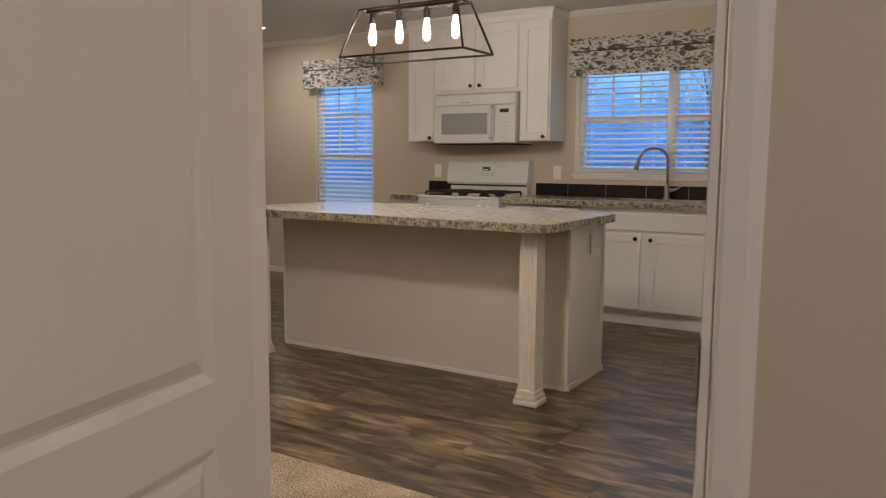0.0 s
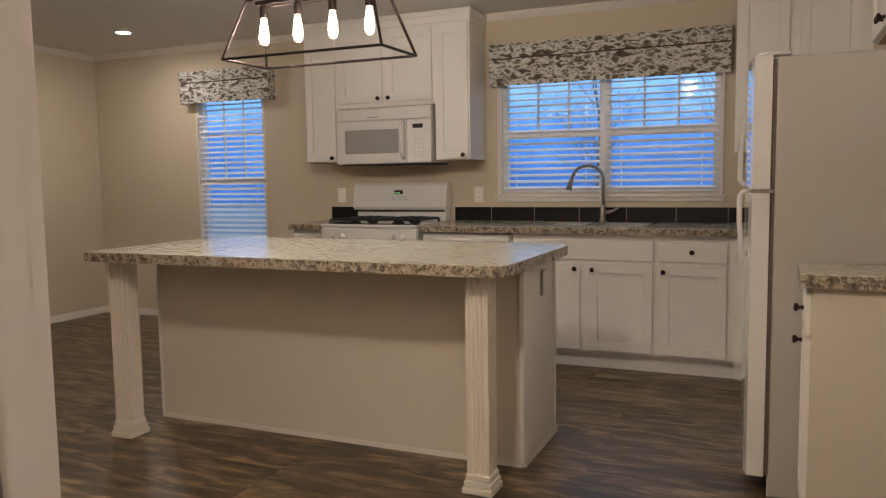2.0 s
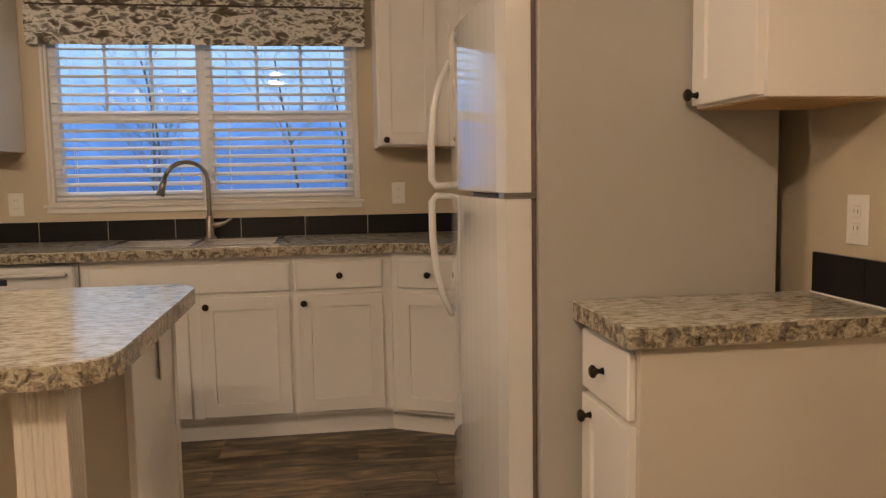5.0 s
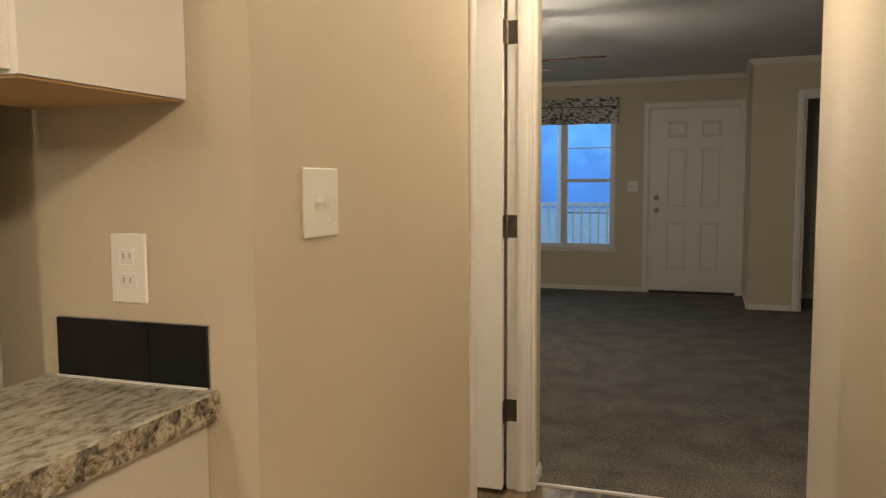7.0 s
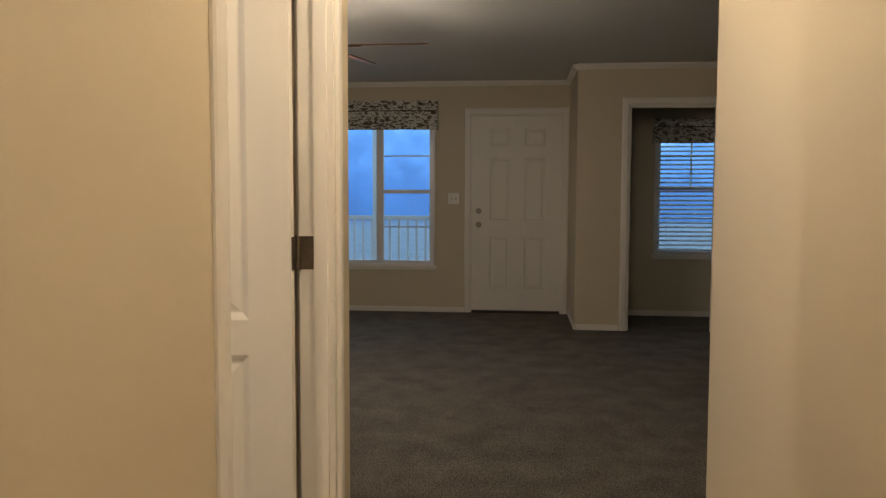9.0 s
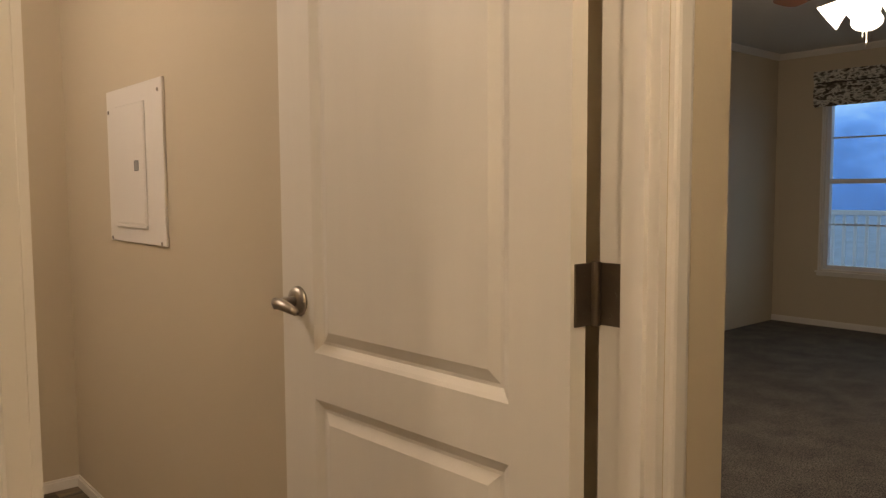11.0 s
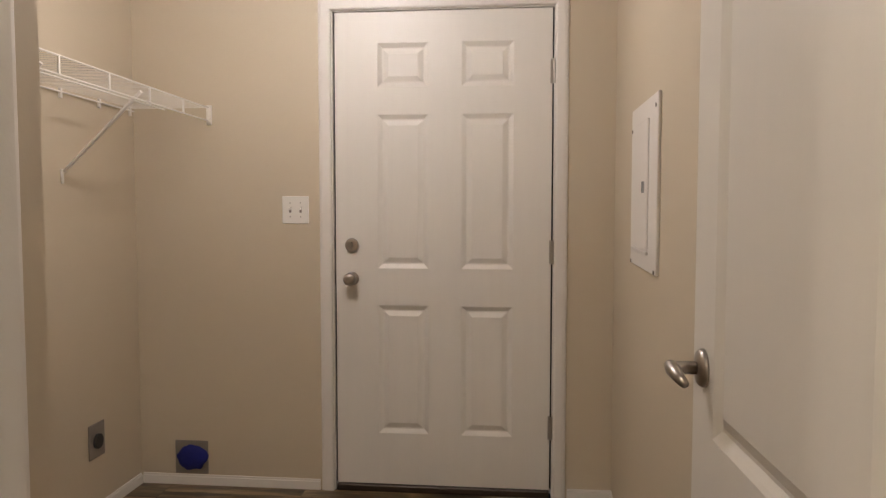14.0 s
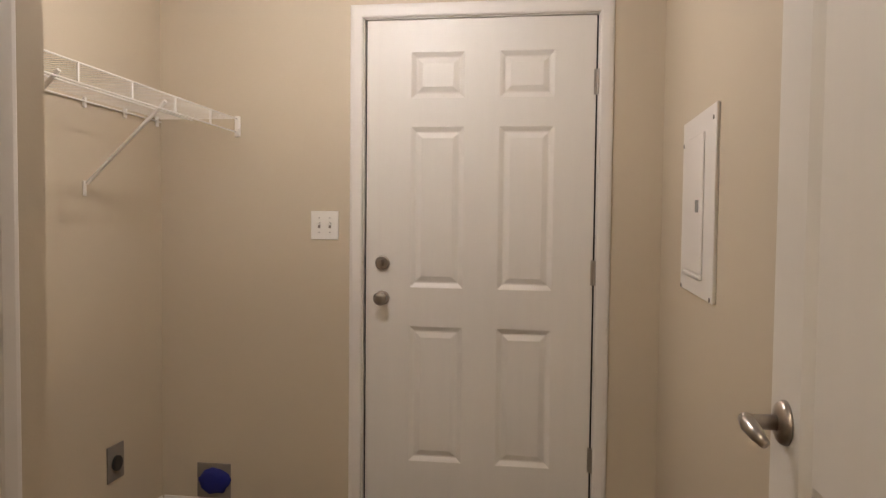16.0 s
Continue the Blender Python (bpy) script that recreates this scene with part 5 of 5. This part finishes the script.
disc_light("ceiling_light", 1.5, -0.52, 0.11, 0.035, "round flush hall ceiling light")
disc_light("ceiling_light", 0.80, 1.72, 0.14, 0.035, "round flush utility room ceiling light")
disc_light("ceiling_light", 0.35, -3.7, 0.14, 0.035, "round flush light in the carpeted room")

# ---- ceiling fan ----
FX, FY = 4.41, 0.70
e = thing("ceiling_fan", (FX, FY, 1.86), "bronze ceiling fan with walnut blades and lit glass shades", "ceiling fan")
F0 = Matrix.Translation((FX, FY, 0))
bm = tube(bmesh.new(), [(FX, FY, 2.18), (FX, FY, (CEIL - 0.03))], 0.012)
lathe(bm, [(0.052, (CEIL - 0.03) - 0.055), (0.066, (CEIL - 0.03) - 0.03), (0.07, (CEIL - 0.03) - 0.001)], F0)
part("downrod", bm, M_BRONZE, e)
part("motor_housing", lathe(bmesh.new(), [(0.045, 2.035), (0.085, 2.045), (0.108, 2.075), (0.112, 2.115), (0.095, 2.155), (0.055, 2.185), (0.025, 2.20)], F0), M_BRONZE, e, smooth=True)
part("light_kit_hub", lathe(bmesh.new(), [(0.012, 1.925), (0.040, 1.935), (0.052, 1.965), (0.050, 2.005), (0.035, 2.04)], F0), M_BRONZE, e, smooth=True)
for k in range(5):
    m = pose(FX, FY, 2.085, 0, 0, 198 + 72 * k) @ pose(0, 0, 0, 12, 0, 0)
    bm = prism(bmesh.new(), rounded(0.19, -0.058, 0.66, 0.066, (0.03, 0.05, 0.05, 0.03)), -0.004, 0.004, bevel=0.002)
    part("blade", bm, M_BLADE, e, "walnut blade", m=m)
    bm = prism(bmesh.new(), [(0.09, -0.016), (0.17, -0.012), (0.20, -0.032), (0.245, -0.028), (0.265, 0.0), (0.245, 0.028), (0.20, 0.032), (0.17, 0.012), (0.09, 0.016)], -0.010, -0.0045)
    part("blade_arm", bm, M_BRONZE, e, m=m)
for k in range(4):
    m = pose(FX, FY, 1.965, 0, 0, 18 + 90 * k) @ pose(0.045, 0, 0, 0, 128, 0)
    part("shade_socket", lathe(bmesh.new(), [(0.018, -0.005), (0.022, 0.0), (0.022, 0.024), (0.019, 0.026)], m, n=14), M_BRONZE, e, smooth=True)
    part("glass_shade", lathe(bmesh.new(), [(0.021, 0.026), (0.027, 0.038), (0.040, 0.070), (0.056, 0.108), (0.062, 0.120), (0.054, 0.114), (0.02, 0.09)], m, n=18), M_SHADE, e, "lit frosted glass shade", smooth=True)
bm = tube(bmesh.new(), [(FX + 0.02, FY, 1.93), (FX + 0.02, FY, 1.76)], 0.0013, n=5)
tube(bm, [(FX - 0.02, FY, 1.93), (FX - 0.02, FY, 1.80)], 0.0013, n=5)
part("pull_chains", bm, M_NICK, e)
e.location.z += 0.03


# ---- switch and outlet plates ----
def plate(name, w, h, m, label, kinds, mat=None):
    """A wall plate with toggles ('t') or a duplex outlet ('o'), face towards local -y."""
    e = thing(name, m.translation, label, "wall plate", "wall plates")
    mm = Matrix.Translation(m.translation)
    part("cover", boxes((-w / 2, -0.006, -h / 2, w / 2, 0, h / 2), bevel=0.0022), mat or M_PLAST, e, m=mm)
    for k, c in enumerate(kinds):
        x = (k - (len(kinds) - 1) / 2) * 0.046
        if c == "t":
            part("toggle_slot", boxes((x - 0.005, -0.0075, -0.012, x + 0.005, -0.0055, 0.012)), M_VENT if m.translation.x > 0.4 else M_TRIM, e, m=mm)
            tb = boxes((x - 0.0045, -0.024, 0.0, x + 0.0045, -0.007, 0.011), bevel=0.0012)
            part("toggle", tb, M_PLAST, e, m=mm)
        else:
            for z in (-0.020, 0.020):
                bm = boxes((x - 0.015, -0.0085, z - 0.014, x + 0.015, -0.0055, z + 0.014), bevel=0.003)
                part("receptacle", bm, M_PLAST, e, m=mm)
                part("slots", boxes((x - 0.0075, -0.0092, z - 0.004, x - 0.0055, -0.008, z + 0.006), (x + 0.0055, -0.0092, z - 0.004, x + 0.0075, -0.008, z + 0.006)), M_GREY, e, m=mm)
        for z in ((-0.030, 0.030) if c == "t" else (0,)):
            part("screw", cyl(bmesh.new(), (x, -0.0055, z), (x, -0.0068, z), 0.0026, n=8), M_VENT if w > 0.1 and m.translation.x > 0.4 else M_PLAST, e, m=mm)
    e.rotation_euler = m.to_euler()
    return e


plate("outlet_plate", 0.072, 0.116, pose(0, 0.238, 1.106, 0, 0, -90), "white duplex outlet above the small worktop", "o")
plate("switch_plate", 0.128, 0.124, facing(0.213, 0, 1.210), "white double toggle switch on the hall wall", "tt")
plate("outlet_plate", 0.072, 0.116, facing(-3.95, BACK, 1.11), "white duplex outlet beside the stove", "o")
plate("outlet_plate", 0.072, 0.116, facing(-2.76, BACK, 1.11), "white duplex outlet between the stove and the sink window", "o")
plate("outlet_plate", 0.072, 0.116, facing(-0.83, BACK, 1.13), "white duplex outlet beside the corner wall cabinet", "o")
plate("outlet_plate", 0.072, 0.116, pose(-6.60, 1.78, 0.34, 0, 0, 90), "white duplex outlet low on the dining wall", "o")
plate("switch_plate", 0.118, 0.118, facing(0.577, BACK, 1.228), "white double toggle switch beside the outside door", "tt")
plate("switch_plate", 0.118, 0.118, pose(7.95, 0.19, 1.21, 0, 0, -90), "white double toggle switch beside the front door", "tt")
plate("outlet_plate", 0.072, 0.116, pose(7.95, 1.62, 0.34, 0, 0, -90), "white duplex outlet under the living room window", "o")

# ---- utility room fittings ----
PM = pose(1.93, 2.215, 0, 0, 0, -90)
e = thing("electrical_panel", (1.93, 2.0, 1.045), "white flush electrical breaker panel with a closed door", "electrical panel")
PW = 0.51
part("panel_cover", boxes((0, -0.010, 1.057, PW, 0, 1.566), bevel=0.002), M_TRIM, e, m=PM)
part("panel_door", boxes((0.095, -0.014, 1.120, PW - 0.155, -0.0095, 1.508), bevel=0.003), M_TRIM, e, m=PM)
part("panel_door_lip", boxes((0.085, -0.018, 1.106, PW - 0.140, -0.0095, 1.117), (PW - 0.152, -0.0145, 1.1175, PW - 0.143, -0.0095, 1.507), bevel=0.002), M_TRIM, e, m=PM)
part("panel_latch", boxes((PW - 0.235, -0.018, 1.290, PW - 0.200, -0.0135, 1.324), bevel=0.002), M_GREY, e, "grey latch", m=PM)
bm = bmesh.new()
for x, z in ((0.02, 1.065), (PW - 0.03, 1.065), (0.02, 1.495), (PW - 0.03, 1.53)):
    cyl(bm, (x, -0.0095, z), (x, -0.0125, z), 0.006, n=10)
part("cover_screw", bm, M_VENT, e, m=PM)

e = thing("dryer_outlet", (-0.15, 2.418, 0.30), "black four-slot dryer outlet on a grey plate", "outlet")
part("plate", boxes((-0.15, 2.362, 0.235, -0.144, 2.474, 0.375), bevel=0.002), M_VENT, e)
bm = lathe(bmesh.new(), [(0.030, 0), (0.030, 0.010), (0.026, 0.012)], Matrix.Translation((-0.144, 2.418, 0.302)) @ pose(0, 0, 0, 0, 90, 0))
part("socket", bm, M_DARK, e)
e = thing("dryer_vent_plate", (0.088, BACK, 0.12), "dull square dryer vent plate covered with crumpled blue tape", "vent")
part("plate", boxes((0.012, BACK - 0.006, 0.050, 0.164, BACK, 0.200), bevel=0.002), M_VENT, e)
bm = bmesh.new()
bmesh.ops.create_uvsphere(bm, u_segments=36, v_segments=18, radius=1)
for v in bm.verts:
    a = math.atan2(v.co.z, v.co.x)
    k = 1 + 0.13 * noise.noise(Vector((math.cos(a) * 2.2, math.sin(a) * 2.2, 0.4))) + 0.10 * noise.noise(v.co * 5.5)
    v.co = Vector((0.091 + v.co.x * 0.070 * k, BACK - 0.008 + v.co.y * 0.018 * (1 + 0.5 * noise.noise(v.co * 6)), 0.125 + v.co.z * 0.056 * k))
part("tape_cover", bm, M_TAPE, e, "crumpled blue tape", smooth=True)

# wire shelf, rising slightly away from the end wall
SHELF_TILT = Matrix(((1, 0, 0, 0), (0, 1, 0, 0), (0, -0.022, 1, 0.022 * BACK), (0, 0, 0, 1)))
e = thing("wire_shelf", (0.0, 2.0, 1.60), "white coated wire shelf on braces above the laundry space", "shelf")
ya, yb = 1.42, BACK - 0.012
xb, xf, zt, zl = -0.142, 0.198, 1.668, 1.612
bm = bmesh.new()
for x, z in ((xf, zt), (xf, zl), (xb, zt - 0.012), (0.0, zt - 0.006)):
    tube(bm, [(x, ya, z), (x, yb, z)], 0.0032, n=6)
part("long_rod", bm, M_PLAST, e, m=SHELF_TILT, kind="stuff")
bm = bmesh.new()
k = ya + 0.02
while k < yb:
    tube(bm, [(xb, k, zt), (xf, k, zt), (xf, k, zt - 0.003)], 0.0014, n=5)
    k += 0.0254
part("deck_wire", bm, M_PLAST, e, m=SHELF_TILT, kind="stuff")
bm = bmesh.new()
k = 1.42
while k < yb:
    box(bm, xf - 0.002, k - 0.004, zl, xf + 0.004, k + 0.004, zt)
    k += 0.275
part("front_clips", bm, M_PLAST, e, m=SHELF_TILT, kind="stuff")
part("end_bracket", boxes((xf - 0.012, yb + 0.001, zl - 0.018, xf + 0.012, BACK, zt + 0.012), (xf - 0.006, yb - 0.010, zl - 0.008, xf + 0.012, yb + 0.002, zl + 0.012), bevel=0.003), M_PLAST, e, "white end bracket")
for k in (1.62, 2.19):
    bm = tube(bmesh.new(), [(xf - 0.004, k, zl + 0.045), (-0.138, k + 0.05, 1.375)], 0.0068, n=8)
    box(bm, -0.15, k + 0.042, 1.330, -0.144, k + 0.060, 1.385, bevel=0.002)
    cyl(bm, (-0.1445, k + 0.051, 1.345), (-0.142, k + 0.051, 1.345), 0.004, n=8)
    part("shelf_brace", bm, M_PLAST, e, "diagonal brace")
for k in (1.72, 1.98, 2.24, 2.50, 2.74):
    part("wall_clip", boxes((-0.15, k - 0.006, zt - 0.035, -0.138, k + 0.006, zt + 0.004), bevel=0.002), M_PLAST, e, m=SHELF_TILT)

# ---- outside ----
single("ground", boxes((-150, -80, -0.75, 150, 150, -0.60)), M_GROUND, kind="structure")
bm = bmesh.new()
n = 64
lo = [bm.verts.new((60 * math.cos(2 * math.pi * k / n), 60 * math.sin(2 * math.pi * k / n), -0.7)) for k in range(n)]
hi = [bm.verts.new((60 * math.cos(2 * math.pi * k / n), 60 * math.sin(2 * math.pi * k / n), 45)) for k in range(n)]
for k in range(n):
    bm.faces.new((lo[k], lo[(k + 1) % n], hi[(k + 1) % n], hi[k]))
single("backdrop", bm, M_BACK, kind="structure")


def bare_tree(x, y, h, seed, label):
    rnd = random.Random(seed)
    e = thing("bare_tree", (x, y, -0.6), label, "tree", "bare trees")
    trunk, twigs = bmesh.new(), bmesh.new()

    def grow(bm, p, d, length, r, level):
        pts, rs = [p], [r]
        for k in range(4):
            d = (d + Vector((rnd.uniform(-1, 1), rnd.uniform(-1, 1), rnd.uniform(-0.4, 0.8))) * 0.16).normalized()
            p = p + d * length / 4
            pts.append(p)
            rs.append(r * (1 - 0.14 * (k + 1)))
        tube(bm, pts, rs, n=7 if level == 0 else 3)
        if level < 5:
            for _ in range((12, 6, 4, 3, 2)[level]):
                i = rnd.randint(1, 4)
                side = Vector((rnd.uniform(-1, 1), rnd.uniform(-1, 1), rnd.uniform(0.0, 0.9))).normalized()
                grow(twigs, pts[i], (d * 0.5 + side).normalized(), length * rnd.uniform(0.5, 0.68), rs[i] * 0.42, level + 1)
    grow(trunk, Vector((x, y, -0.6)), Vector((0, 0, 1)), h * 0.45, h * 0.0045, 0)
    part("trunk", trunk, M_BARK, e)
    part("branches", twigs, M_BARK, e, kind="stuff")


for k, (tx0, ty0, th) in enumerate(((2.6, 24.0, 13.0), (-2.2, 27.0, 13.5), (-6.5, 25.0, 12.5), (-11.5, 24.0, 13.0), (-16.0, 27.0, 14.0), (-0.2, 34.0, 15.0), (-21.0, 29.0, 13.5), (6.5, 29.0, 13.5), (-9.0, 35.0, 15.0))):
    bare_tree(tx0, ty0, th, 11 + k, "leafless grey tree on the lawn behind the house")

# porch railing outside the living room
e = thing("porch_railing", (10.6, 1.0, -0.25), "white vinyl porch railing with square pickets", "railing")
part("top_rail", boxes((10.57, -1.4, 0.90, 10.63, 4.6, 0.96), bevel=0.005), M_RAIL, e)
part("bottom_rail", boxes((10.58, -1.4, -0.15, 10.62, 4.6, -0.09), bevel=0.005), M_RAIL, e)
me = finish("picket", boxes((-0.016, -0.016, -0.09, 0.016, 0.016, 0.90)), M_RAIL)
for k in range(46):
    o = new("picket", me)
    o.parent = e
    o.location = Vector((10.6, -1.35 + 0.127 * k, 0)) - e.location
for yy in (-1.4, 1.5, 4.5):
    part("railing_post", boxes((10.55, yy - 0.055, -0.20, 10.65, yy + 0.055, 2.6 if yy > 1 else 1.05), bevel=0.004), M_RAIL, e)
single("porch_deck", boxes((8.10, -1.6, -0.30, 10.75, 4.8, -0.20)), M_DECK, "grey porch deck", kind="structure")

# ---- floor planks, the last of the large surfaces ----
floor = tagged(new("floor"), kind="structure")
PL, PWD = 1.22, 0.152
plank_mesh = {}


def plank(x0, x1, y0, y1):
    key = (round(x1 - x0, 3), round(y1 - y0, 3))
    if key not in plank_mesh:
        w, d = x1 - x0, y1 - y0
        plank_mesh[key] = finish("plank", boxes((0.0006, 0.0006, -0.0119, w - 0.0006, d - 0.0006, 0.0), bevel=0.0007), M_PLANK)
    o = new("plank", plank_mesh[key])
    o.parent = floor
    o.location = (x0, y0, 0)


def lay(xa, xb, ya, yb, seed):
    rnd = random.Random(seed)
    y = ya
    while y < yb - 0.005:
        y2 = min(y + PWD, yb)
        x = xa - rnd.choice((0.0, 0.305, 0.61, 0.915))
        while x < xb:
            p, q = max(x, xa), min(x + PL, xb)
            if q - p > 0.03:
                plank(p, q, y, y2)
            x += PL
        y = y2


lay(-6.60, 0.0, -1.033, 2.78, 1)
lay(0.0, 2.010, -1.033, 0.0, 2)
lay(-6.60, -3.40, -2.18, -1.033, 3)
lay(1.175, 1.937, 0.0, 0.10, 4)
lay(0.0, 1.93, 0.10, 2.78, 5)
